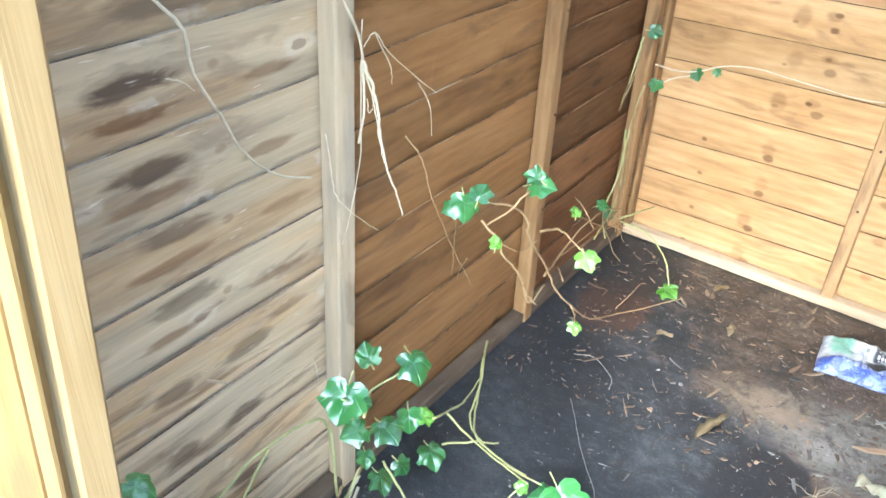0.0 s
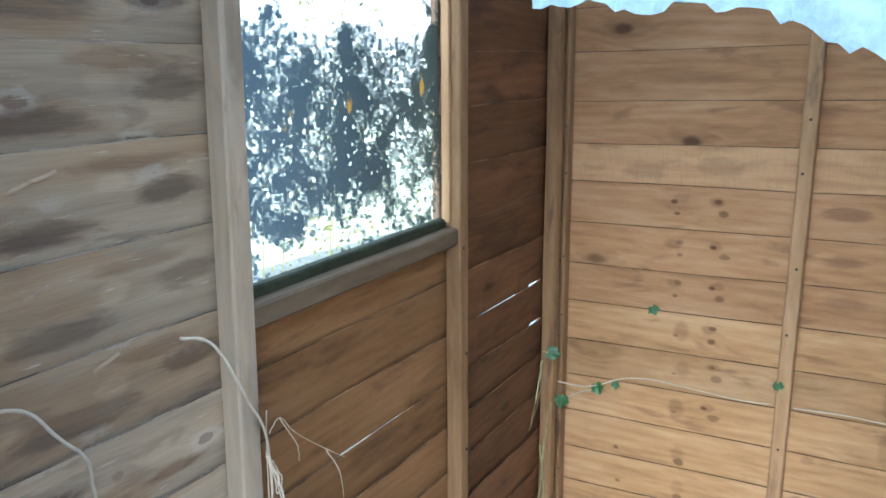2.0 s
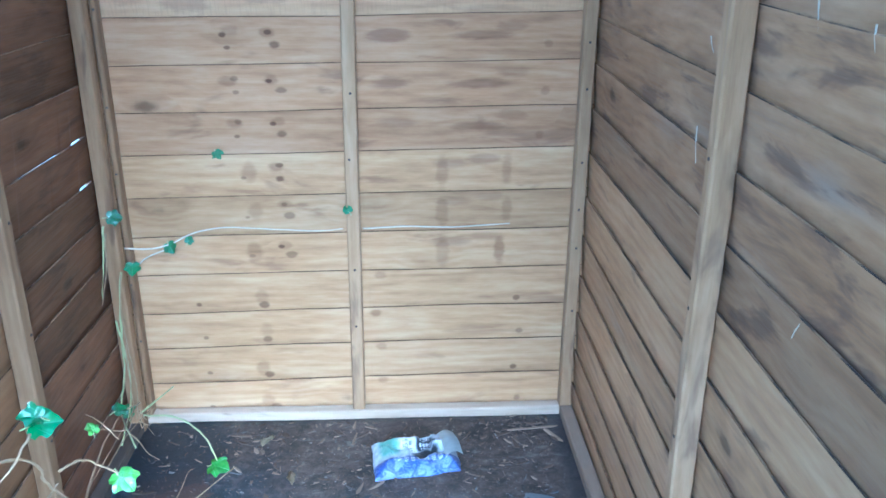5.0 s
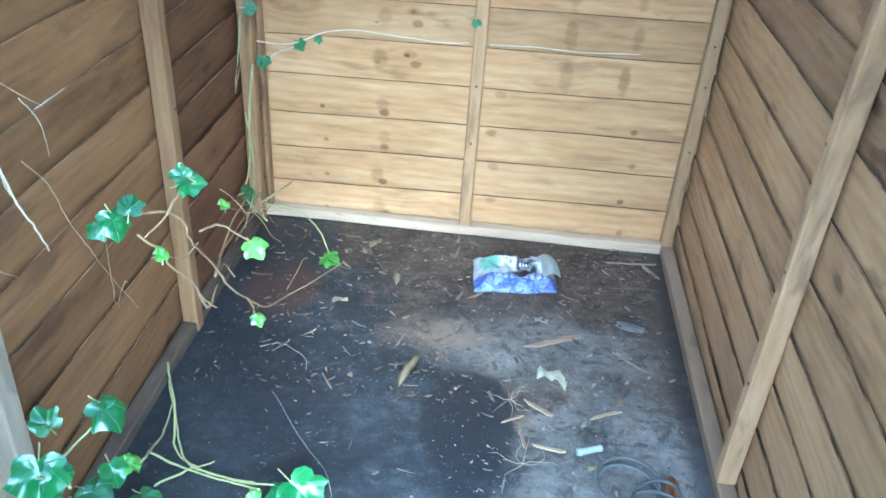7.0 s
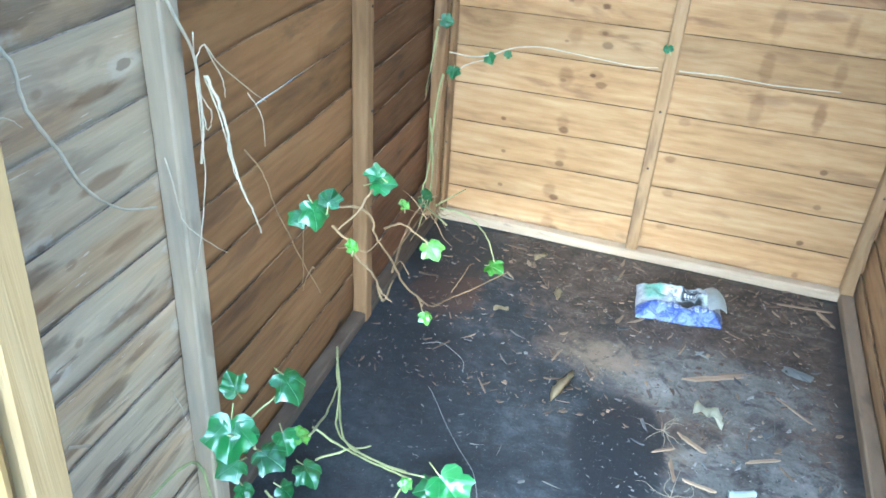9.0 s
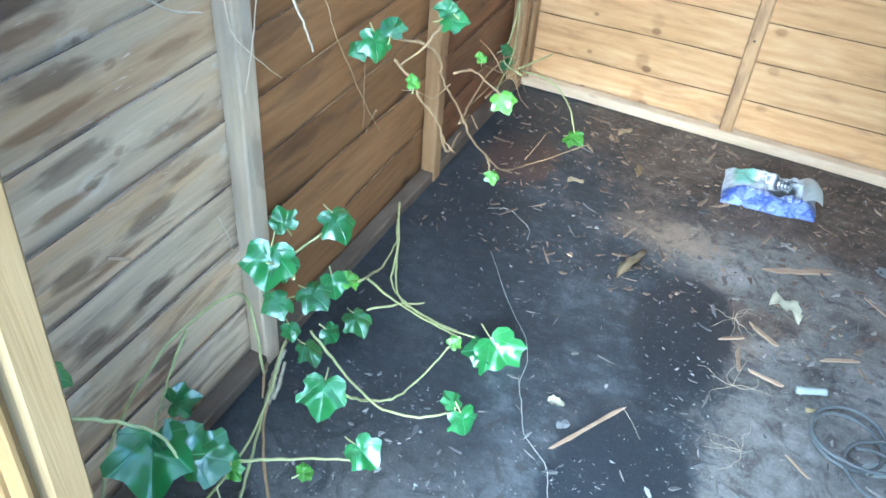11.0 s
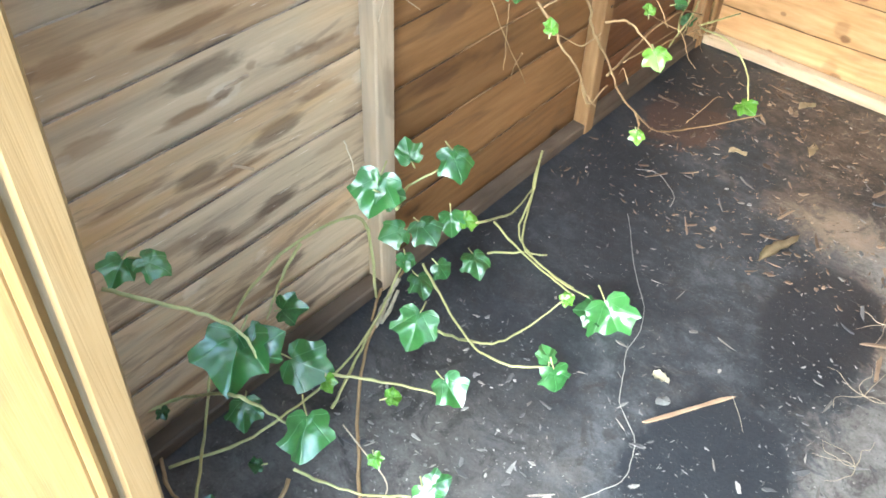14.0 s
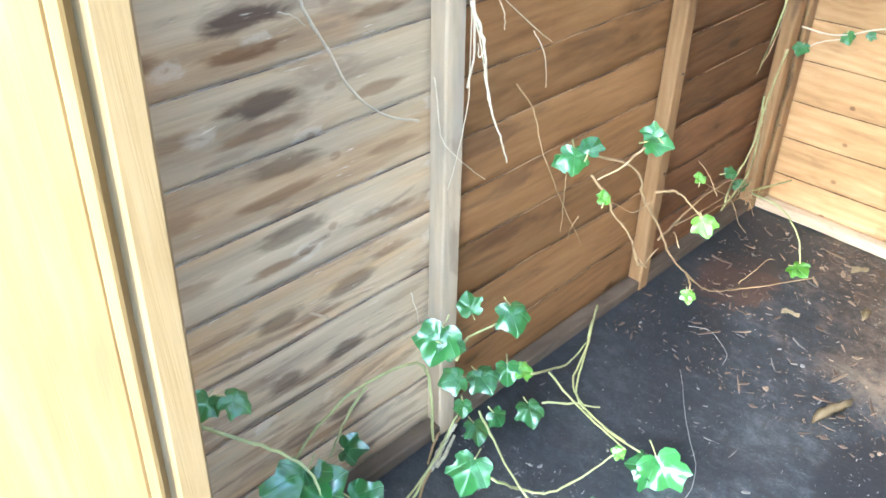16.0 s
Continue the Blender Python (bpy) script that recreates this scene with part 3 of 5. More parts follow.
        if rng and jitter and 0 < i < cuts + 1:
            c = c + a * rng.uniform(-jitter, jitter) + b * rng.uniform(-jitter, jitter)
        rows.append([bm.verts.new(c + a * (sx * wide / 2 + ox * k) + b * (sy * deep / 2 + oy * k)) for sx, sy, ox, oy in ring])
    for r0, r1 in zip(rows, rows[1:]):
        for j in range(8):
            bm.faces.new((r0[j], r0[(j + 1) % 8], r1[(j + 1) % 8], r1[j]))
    bm.faces.new(rows[0])
    bm.faces.new(rows[-1][::-1])
    return bm


def lapped(at, u0, u1, bottom, top, rng, gaps=(), lap=0.013, n=9):
    """One overlap board: it leans out at its foot, behind the head of the board below. at(u, out, z) is the wall's own frame;
    bottom and top are heights as functions of u; gaps are stretches (from, to, rise) where the foot has warped clear."""
    bm = bmesh.new()
    us = [u0 + (u1 - u0) * i / (n - 1) for i in range(n)]
    for g0, g1, rise in gaps:
        us += [g0 - 0.012, g0, (g0 + g1) / 2, g1, g1 + 0.012]
    us = sorted(u for u in us if u0 <= u <= u1)
    ph, am = rng.uniform(0, 6), rng.uniform(0.0006, 0.0018)
    rows = []
    for u in us:
        w = am * math.sin(u * 5 + ph) + am * 0.6 * math.sin(u * 13 + ph * 2)
        o = 0.0012 * math.sin(u * 4 + ph * 1.7)
        zb, zt = bottom(u) - lap, top(u) + w
        for g0, g1, rise in gaps:
            if g0 <= u <= g1:
                zb = bottom(u) + rise
        rows.append([bm.verts.new(at(u, d + o, z)) for d, z in
                     ((0.0100, zb), (0.0004, zt - 0.0014), (0.0022, zt), (0.0062, zt - 0.004), (0.0098, zt - 0.009), (0.0215, zb))])
    for r0, r1 in zip(rows, rows[1:]):
        for j in range(6):
            f = bm.faces.new((r0[j], r0[(j + 1) % 6], r1[(j + 1) % 6], r1[j]))
            f.material_index = 1 if j in (1, 2, 3) else 0
    bm.faces.new(rows[0])
    bm.faces.new(rows[-1][::-1])
    return bm


def lapped_board(bm, material, parent, foot=0.0):
    """A board with dirt and a shadow line coloured along its upper edge; its own origin lies at the height of its foot.
    """
    bmesh.ops.translate(bm, verts=bm.verts, vec=(0, 0, -foot))
    ob = part("board", bm, material, parent)
    ob.location.z = foot
    ob.data.materials.append(M_LAP_DIRT_SHADE_GREY if material in (M_GREY, M_GREY_LOW, M_GREY_HIGH) else M_LAP_DIRT_SHADE)
    return ob


def empty(name, label="", category="", kind="", group=""):
    return tagged(new(name), label, category, group, kind)


def roof_light_material():
    m = Tree("light_passing_sheet")
    c = m.coord()
    n = m.noise(c, 9.0, 4.0, 0.6)
    col = m.ramp(n, [(0.3, (ROOF_PASS * 0.86, ROOF_PASS * 0.93, ROOF_PASS)), (0.7, (ROOF_PASS * 0.95, ROOF_PASS, ROOF_PASS))])
    d = m.t.nodes.new("ShaderNodeBsdfDiffuse")
    m.put(d.inputs["Color"], col)
    t = m.t.nodes.new("ShaderNodeBsdfTranslucent")
    m.put(t.inputs["Color"], col)
    a = m.t.nodes.new("ShaderNodeMixShader")
    m.put(a.inputs[0], 0.5)
    m.put(a.inputs[1], d.outputs[0])
    m.put(a.inputs[2], t.outputs[0])
    return m.done(a.outputs[0])


ROOF_PASS = 0.62
WIDE = 1.19        # between the boards of the side walls
FRONT = -1.83      # the front wall; the back wall's boards stand at y = 0
HIGH = 1.72
rng = random.Random(5)

# ---- setting: ground and floor ----
def sheet(x0, x1, y0, y1, z, nx, ny, amp=0.0):
    bm = bmesh.new()
    g = [[bm.verts.new((x0 + (x1 - x0) * i / nx, y0 + (y1 - y0) * j / ny,
                        z + amp * noise.noise(Vector((i * 0.9, j * 0.9, 3.0))))) for i in range(nx + 1)] for j in range(ny + 1)]
    for j in range(ny):
        for i in range(nx):
            bm.faces.new((g[j][i], g[j][i + 1], g[j + 1][i + 1], g[j + 1][i]))
    return bm


# unseen ground, made pale to bounce light and brighten the slits between boards
M_GROUND = plain("pale_bounce_ground", (0.30, 0.30, 0.27), 0.9, 0.3, 6.0, 0.5)
ground = part("ground", sheet(-400, 400, -400, 400, -0.14, 40, 40), M_GROUND)
tagged(ground, "unseen ground round the shed, kept pale to bounce light", "ground", kind="structure")


def slab(x0, x1, y0, y1, z0, z1, n=30, amp=0.0022):
    bm = sheet(x0, x1, y0, y1, z1, n, n, amp)
    ext = bmesh.ops.extrude_edge_only(bm, edges=[e for e in bm.edges if e.is_boundary])
    low = [v for v in ext["geom"] if isinstance(v, bmesh.types.BMVert)]
    for v in low:
        v.co.z = z0
    bmesh.ops.holes_fill(bm, edges=[e for e in bm.edges if e.is_boundary])
    return bm


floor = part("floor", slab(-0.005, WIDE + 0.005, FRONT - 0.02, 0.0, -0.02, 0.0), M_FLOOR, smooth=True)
tagged(floor, "dark damp timber sheet floor with black stains, dirt and splinters", "floor", kind="structure")
for k in range(3):
    x = 0.12 + k * 0.47
    b = part("floor_bearer", bar((x, FRONT, -0.08), (x, 0.0, -0.08), 0.06, 0.12, (1, 0, 0)), M_RAIL_Y, floor)

# ---- setting: back wall ----
wall_back = empty("wall_north", "back wall of pale lapped pine boards on three studs", "wall", "structure")
back_at = lambda u, d, z: (u, d, z)
BACK = [0.0, 0.105, 0.211, 0.313, 0.420, 0.526, 0.629, 0.737, 0.841, 0.951, 1.060, 1.158, 1.264, 1.385, 1.49, 1.60, 1.71, 1.82]
for k, (z0, z1) in enumerate(zip(BACK, BACK[1:])):
    f0 = lambda u, z=z0: z + 0.015 * (u - 0.15)
    f1 = lambda u, z=z1: z + 0.015 * (u - 0.15)
    kind = M_BACK_ROUGH if k == 10 else M_BACK_HIGH if 7 <= k <= 9 else M_BACK_MID if 4 <= k <= 6 else M_BACK_LOW if k < 4 else M_BACK
    lapped_board(lapped(back_at, -0.012, WIDE + 0.012, f0, f1, rng), kind, wall_back, z0)
part("stud", bar((0.602, -0.0155, 0.028), (0.611, -0.0155, HIGH), 0.033, 0.03, (1, 0, 0), cuts=4, jitter=0.0012, rng=rng), M_STUD, wall_back)
part("stud", bar((0.0420, -0.0175, 0.028), (0.0440, -0.0175, HIGH), 0.013, 0.034, (1, 0, 0), cuts=4, jitter=0.001, rng=rng), M_STUD_SHADED, wall_back)
part("stud", bar((1.169, -0.0165, 0.0), (1.173, -0.0165, HIGH), 0.031, 0.033, (1, 0, 0), cuts=4, jitter=0.001, rng=rng), M_STUD, wall_back)
part("bottom_rail", bar((0.034, -0.019, 0.014), (1.153, -0.019, 0.014), 0.028, 0.034, (0, 0, 1), cuts=6, jitter=0.001, rng=rng), M_RAIL_X, wall_back)
part("top_rail", bar((0.07, -0.0155, HIGH + 0.02), (1.153, -0.0155, HIGH + 0.02), 0.04, 0.03, (0, 0, 1)), M_RAIL_X, wall_back)

# ---- setting: the wall with the window ----
wall_left = empty("wall_west", "side wall of lapped boards, greyed by weather towards the doorway, with a window", "wall", "structure")
left_at = lambda u, d, z: (-d, u, z)
LEFT = [0.0, 0.13, 0.262, 0.378, 0.486, 0.592, 0.694, 0.802, 0.918, 1.03, 1.152, 1.27, 1.383, 1.49, 1.60, 1.71, 1.82]
P1, P2 = -1.218, -0.572
SILL, HEAD = 1.03, 1.60
SLOTS = {6: [(-0.945, -0.84, -0.0056), (-0.835, -0.725, -0.0052), (-0.44, -0.29, -0.0050), (-0.125, -0.06, -0.0015)],
         7: [(-0.41, -0.21, -0.0048), (-0.135, -0.065, -0.0015)]}
for k, (z0, z1) in enumerate(zip(LEFT, LEFT[1:])):
    f0 = lambda u, z=z0: z
    f1 = lambda u, z=z1: z
    meet = P1 + 0.022 * (z1 - 0.25)      # the boards meet behind the leaning stud
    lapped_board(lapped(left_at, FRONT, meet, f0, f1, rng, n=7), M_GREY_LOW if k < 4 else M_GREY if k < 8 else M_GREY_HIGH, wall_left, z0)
    gaps = SLOTS.get(k, [])
    if z1 <= SILL + 0.001:
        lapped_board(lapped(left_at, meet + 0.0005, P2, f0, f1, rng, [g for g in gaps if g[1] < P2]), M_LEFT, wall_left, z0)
        lapped_board(lapped(left_at, P2 + 0.0005, 0.0, f0, f1, rng, [g for g in gaps if g[0] > P2], n=6), M_LEFT_SHADED, wall_left, z0)
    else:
        lapped_board(lapped(left_at, P2 + 0.0005, 0.0, f0, f1, rng, gaps, n=5), M_LEFT_SHADED, wall_left, z0)
        if z0 >= HEAD - 0.01:
            lapped_board(lapped(left_at, meet + 0.0005, P2, f0, f1, rng, n=5), M_LEFT, wall_left, z0)


def stud_left(y, lean, mat, wide=0.036, deep=0.035):
    return part("stud", bar((deep / 2 + 0.0008, y - 0.25 * lean, 0.0015), (deep / 2 + 0.0008, y + (HIGH - 0.25) * lean, HIGH), wide, deep,
                            (0, 1, 0), cuts=5, jitter=0.0012, rng=rng), mat, wall_left)


stud_left(P1 - 0.002, 0.022, M_STUD_GREY, 0.04)
stud_left(P2, 0.004, M_STUD_SHADED)
stud_left(-0.056, 0.004, M_STUD_SHADED, 0.035)
stud_left(FRONT + 0.02, 0.0, M_STUD)
part("bottom_rail", bar((0.0175, FRONT + 0.04, 0.014), (0.0175, -0.04, 0.014), 0.028, 0.033, (0, 0, 1), cuts=8, jitter=0.001, rng=rng),
     M_RAIL_DAMP, wall_left)
part("top_rail", bar((0.0175, FRONT + 0.04, HIGH + 0.02), (0.0175, -0.04, HIGH + 0.02), 0.04, 0.033, (0, 0, 1)), M_RAIL_Y, wall_left)

window = empty("window_1", "small fixed window, glass filmed with algae and splashes", "window", "structure")
WY0, WY1 = P1 + 0.022, P2 - 0.018
part("window_sill", bar((0.0165, WY0, SILL - 0.020), (0.0165, WY1, SILL - 0.014), 0.036, 0.030, (0, 0, 1), 0.004, cuts=4, jitter=0.001, rng=rng),
     M_SILL, window)
part("window_bead", bar((-0.006, WY0, SILL + 0.004), (-0.006, WY1, SILL + 0.010), 0.022, 0.020, (0, 0, 1), 0.003, cuts=9, jitter=0.0008, rng=rng), M_MOSS, window, "damp bead green with algae")
part("window_bead", bar((0.006, WY1 + 0.001, SILL + 0.015), (0.006, WY1 + 0.004, HEAD), 0.014, 0.018, (0, 1, 0), 0.002), M_STUD, window)
part("window_bead", bar((-0.008, WY0 - 0.001, SILL + 0.015), (-0.008, WY0 + 0.012, HEAD), 0.010, 0.018, (0, 1, 0), 0.002), M_STUD_GREY, window)
part("window_head", bar((0.013, WY0, HEAD + 0.015), (0.013, WY1, HEAD + 0.015), 0.03, 0.036, (0, 0, 1), 0.003), M_RAIL_Y, window)
bm = bmesh.new()
bmesh.ops.create_cube(bm, size=1.0, matrix=Matrix.Translation((-0.021, (P1 + P2) / 2, (SILL + HEAD) / 2)) @ Matrix.Diagonal((0.003, P2 - P1 - 0.004, HEAD - SILL + 0.03, 1)))
pane = part("pane", bm, M_GLASS, window, "dirty glass with green film, sky reflection coloured in at one end, and clear specks")
pane.visible_shadow = False

# outer strips added to cover bright gaps beside the pane
for y, w in ((P1, 0.06), (P2 + 0.016, 0.032)):
    part("window_casing", bar((-0.032, y, 0.95), (-0.032, y, 1.75), w, 0.016, (0, 1, 0), 0.003), M_RAIL_Y, window)

# ---- setting: the other side wall ----
wall_right = empty("wall_east", "side wall of brown lapped boards with one pale stud", "wall", "structure")
right_at = lambda u, d, z: (WIDE + d, u, z)
RIGHT = [-0.04, 0.062, 0.168, 0.277, 0.386, 0.495, 0.605, 0.720, 0.828, 0.935, 1.043, 1.155, 1.265, 1.375, 1.485, 1.595, 1.705, 1.815]
for k, (z0, z1) in enumerate(zip(RIGHT, RIGHT[1:])):
    f0 = lambda u, z=z0: z + 0.024 * (u + 0.9)
    f1 = lambda u, z=z1: z + 0.024 * (u + 0.9)
    lapped_board(lapped(right_at, FRONT, 0.0, f0, f1, rng, lap=0.022, n=13), M_RIGHT_LIT if k < 7 else M_RIGHT, wall_right, z0)
part("stud", bar((WIDE - 0.0185, -0.878, 0.03), (WIDE - 0.0185, -0.878, HIGH), 0.03, 0.036, (0, 1, 0), cuts=5, jitter=0.0015, rng=rng), M_STUD, wall_right)
part("stud", bar((WIDE - 0.0185, FRONT + 0.02, 0.03), (WIDE - 0.0185, FRONT + 0.02, HIGH), 0.04, 0.036, (0, 1, 0)), M_STUD, wall_right)
part("bottom_rail", bar((WIDE - 0.018, FRONT + 0.04, 0.014), (WIDE - 0.018, -0.036, 0.014), 0.03, 0.034, (0, 0, 1), cuts=8, jitter=0.001, rng=rng),
     M_RAIL_Y, wall_right)
part("top_rail", bar((WIDE - 0.018, FRONT + 0.04, HIGH + 0.02), (WIDE - 0.018, -0.036, HIGH + 0.02), 0.04, 0.034, (0, 0, 1)), M_RAIL_Y, wall_right)

# unseen strips added outside the back corners to stop slits of light
for x in (-0.034, WIDE + 0.034):
    part("corner_trim", bar((x, 0.034, -0.05), (x, 0.034, 1.78), 0.02, 0.03, (1, 0, 0), 0.003), M_RAIL_Y, wall_back)
    inner = x + (0.028 if x < 0 else -0.028)
    part("corner_trim", bar((inner, 0.034, -0.05), (inner, 0.034, 1.78), 0.036, 0.02, (1, 0, 0), 0.003), M_RAIL_Y, wall_back)
    part("corner_trim", bar((x, 0.006, -0.05), (x, 0.006, 1.78), 0.02, 0.036, (1, 0, 0), 0.003), M_RAIL_Y, wall_back)

# ---- setting: front wall with the doorway, and an added light-passing roof ----
DOOR_L, DOOR_R, LINTEL = 0.38, 0.96, 1.66
wall_front = empty("wall_south", "front wall of lapped boards with the open doorway", "wall", "structure")
front_at = lambda u, d, z: (u, FRONT - 0.012 - d, z)
for z0, z1 in zip(RIGHT, RIGHT[1:]):
    f0 = lambda u, z=z0: z
    f1 = lambda u, z=z1: z
    if z0 < LINTEL - 0.05:
        lapped_board(lapped(front_at, -0.012, DOOR_L - 0.07, f0, f1, rng, n=3), M_RIGHT, wall_front)
        lapped_board(lapped(front_at, DOOR_R + 0.03, WIDE + 0.012, f0, f1, rng, n=3), M_RIGHT, wall_front)
    else:
        lapped_board(lapped(front_at, -0.012, WIDE + 0.012, f0, f1, rng, n=5), M_RIGHT, wall_front)
part("door_jamb", bar((DOOR_L - 0.0135, -1.876, -0.02), (DOOR_L - 0.0135, -1.777, LINTEL), 0.027, 0.028, (1, 0, 0), 0.003, cuts=5, jitter=0.0008, rng=rng),
     M_JAMB, wall_front)
part("door_jamb", bar((DOOR_R + 0.018, -1.815, 0.0), (DOOR_R + 0.018, -1.81, LINTEL), 0.036, 0.042, (1, 0, 0), 0.003), M_DOOR, wall_front)
part("lintel", bar((DOOR_L - 0.03, -1.80, LINTEL + 0.025), (DOOR_R + 0.03, -1.80, LINTEL + 0.025), 0.05, 0.04, (0, 0, 1), 0.003), M_RAIL_X, wall_front)

# unseen translucent sheet, added overhead to brighten the inside
M_ROOF_LIGHT = roof_light_material()
bm = sheet(-0.08, WIDE + 0.08, FRONT - 0.10, 0.08, HIGH + 0.046, 24, 36, 0.006)
ceiling = tagged(part("ceiling", bm, M_ROOF_LIGHT, smooth=True), "unseen thin pale sheet added overhead to let soft light into the shed", "ceiling", kind="structure")

# ---- the open door ----
def leaf_point(s, n, z):
    """A point of the open door: s from the hinge, n proud of its boards towards the doorway."""
    return (DOOR_L - 0.003 - 0.756 * s + 0.655 * n, -1.895 + 0.06 * z - 0.655 * s - 0.756 * n, z)


door = empty("door_1", "open ledged door of honey-coloured pine boards", "door", "structure")
for k in range(4):
    s0 = 0.011 + k * 0.133
    part("board", bar(leaf_point(s0 + 0.066, 0.0, 0.05), leaf_point(s0 + 0.066, 0.0, 1.63), 0.130, 0.012, (-0.756, -0.655, 0), 0.002), M_DOOR, door)
for z in (0.315, 1.53):
    part("ledge", bar(leaf_point(0.016, 0.0175, z), leaf_point(0.52, 0.0175, z), 0.095, 0.022, (0, 0, 1), 0.003), M_DOOR, door)
part("stile", bar(leaf_point(0.006, 0.002, 0.05), leaf_point(0.006, 0.002, 1.63), 0.011, 0.012, (-0.756, -0.655, 0), 0.002, cuts=7, jitter=0.001, rng=rng),
     M_DOOR, door)

# ---- small marks on the timbers ----
M_NAIL = plain("rusty_nail", (0.10, 0.075, 0.06), 0.6, 0.4, 300.0, metal=0.5)
nail_mesh = None
def nail(at, axis, parent):
    """A nail head driven nearly flush; axis is the way it points out."""
    global nail_mesh
    if nail_mesh is None:
        bm_ = bmesh.new()
        bmesh.ops.create_cone(bm_, cap_ends=True, segments=8, radius1=0.0034, radius2=0.0028, depth=0.0016)
        nail_mesh = bpy.data.meshes.new("nail")
        bm_.to_mesh(nail_mesh)
        bm_.free()
        nail_mesh.materials.append(M_NAIL)
    ob = new("nail", nail_mesh)
    ob.parent = parent
    ob.matrix_basis = Matrix.Translation(at) @ Vector((0, 0, 1)).rotation_difference(Vector(axis)).to_matrix().to_4x4()


nail_rng = random.Random(17)
for z in (1.007, 0.898, 0.718, 0.596, 0.493, 0.316):
    nail((1.171, -0.0336, z), (0, -1, 0), wall_back)
for z in (1.20, 1.08, 0.86, 0.70, 0.41, 0.25):
    nail((0.043 + nail_rng.uniform(-0.002, 0.002), -0.0350, z), (0, -1, 0), wall_back)
    nail((0.606 + nail_rng.uniform(-0.007, 0.007), -0.0312, z + 0.03), (0, -1, 0), wall_back)
for z in (0.95, 0.72, 0.50, 0.27):
    nail((WIDE - 0.0372, -0.878 + nail_rng.uniform(-0.008, 0.008), z), (-1, 0, 0), wall_right)
    nail((0.0366, P2 + nail_rng.uniform(-0.008, 0.008), z + 0.04), (1, 0, 0), wall_left)

# ---- ivy ----
def tube(points, r0, r1, sides=6, wob=0.0, rng_=None, step=5):
    """A round stem through points, tapering from r0 to r1."""
    p = [Vector(q) for q in points]
    q = [p[0] * 2 - p[1]] + p + [p[-1] * 2 - p[-2]]
    line = []
    for i in range(1, len(q) - 2):
        for k in range(step):
            t = k / step
            a, b, c, d = q[i - 1], q[i], q[i + 1], q[i + 2]
            line.append(0.5 * (2 * b + (c - a) * t + (2 * a - 5 * b + 4 * c - d) * t * t + (3 * b - a - 3 * c + d) * t ** 3))
    line.append(p[-1])
    if wob and rng_:
        line = [v + Vector((rng_.uniform(-wob, wob), rng_.uniform(-wob, wob), rng_.uniform(-wob, wob) * 0.5)) for v in line]
    bm = bmesh.new()
    rows = []
    up = Vector((0.13, 0.21, 1)).normalized()
    for i, v in enumerate(line):
        way = (line[min(i + 1, len(line) - 1)] - line[max(i - 1, 0)]).normalized()
        a = way.cross(up)
        a = a.normalized() if a.length > 1e-4 else Vector((1, 0, 0))
        b = way.cross(a)
        f = i / (len(line) - 1)
        r = (r0 + (r1 - r0) * f) * (1.22 if i % 9 == 4 else 1.0)
        rows.append([bm.verts.new(v + (a * math.cos(2 * math.pi * j / sides) + b * math.sin(2 * math.pi * j / sides)) * r) for j in range(sides)])
    for s0, s1 in zip(rows, rows[1:]):
        for j in range(sides):
            bm.faces.new((s0[j], s0[(j + 1) % sides], s1[(j + 1) % sides], s1[j]))
    bm.faces.new(rows[0])
    bm.faces.new(rows[-1][::-1])
    return bm


HALF = [(0.0, 0.0), (0.10, -0.11), (0.27, -0.15), (0.46, -0.06), (0.52, 0.07), (0.47, 0.20), (0.52, 0.32), (0.61, 0.45), (0.57, 0.57),
        (0.43, 0.62), (0.33, 0.70), (0.22, 0.84), (0.09, 0.95), (0.0, 1.0)]


def ivy_leaf_mesh(name, seed, fold, curl):
    """A five-lobed ivy leaf, one unit long, its stalk at the origin and its tip along y; creased at the veins, edges wavy."""
    r = random.Random(seed)
    right = [(x * r.uniform(0.9, 1.08), y + r.uniform(-0.02, 0.02)) for x, y in HALF]
    left = [(-x * r.uniform(0.9, 1.08), y + r.uniform(-0.02, 0.02)) for x, y in HALF[1:-1]][::-1]
    right[0], right[-1] = (0.0, 0.02), (r.uniform(-0.05, 0.05), 1.0)
    rim = right + left
    c = (0.0, 0.27)
    bm = bmesh.new()

    def lift(x, y):
        d = math.hypot(x, y - 0.27)
        a = math.atan2(abs(x), y + 0.03)
        crease = 0.055 * min(1.0, d * 2) * math.cos(a * 8.4)
        return fold * abs(x) - curl * d * d + crease * -1.0 + 0.07 * math.sin(x * 8 + seed) * math.sin(y * 7 + seed * 2)

    def v(x, y):
        return bm.verts.new((x, y, lift(x, y)))

    mid = v(*c)
    rings = []
    for f in (0.36, 0.7, 1.0):
        rings.append([v(c[0] + (x - c[0]) * f, c[1] + (y - c[1]) * f) for x, y in rim])
    n = len(rim)
    for j in range(n):
        bm.faces.new((mid, rings[0][j], rings[0][(j + 1) % n]))
        for a, b in zip(rings, rings[1:]):
            bm.faces.new((a[j], b[j], b[(j + 1) % n], a[(j + 1) % n]))
    bmesh.ops.recalc_face_normals(bm, faces=bm.faces)
    me = bpy.data.meshes.new(name)
    bm.to_mesh(me)
    bm.free()
    for p in me.polygons:
        p.use_smooth = True
    return me


LEAF_SHAPES = {}
for kind, mat in ((0, M_LEAF), (1, M_LEAF_YOUNG)):
    LEAF_SHAPES[kind] = []
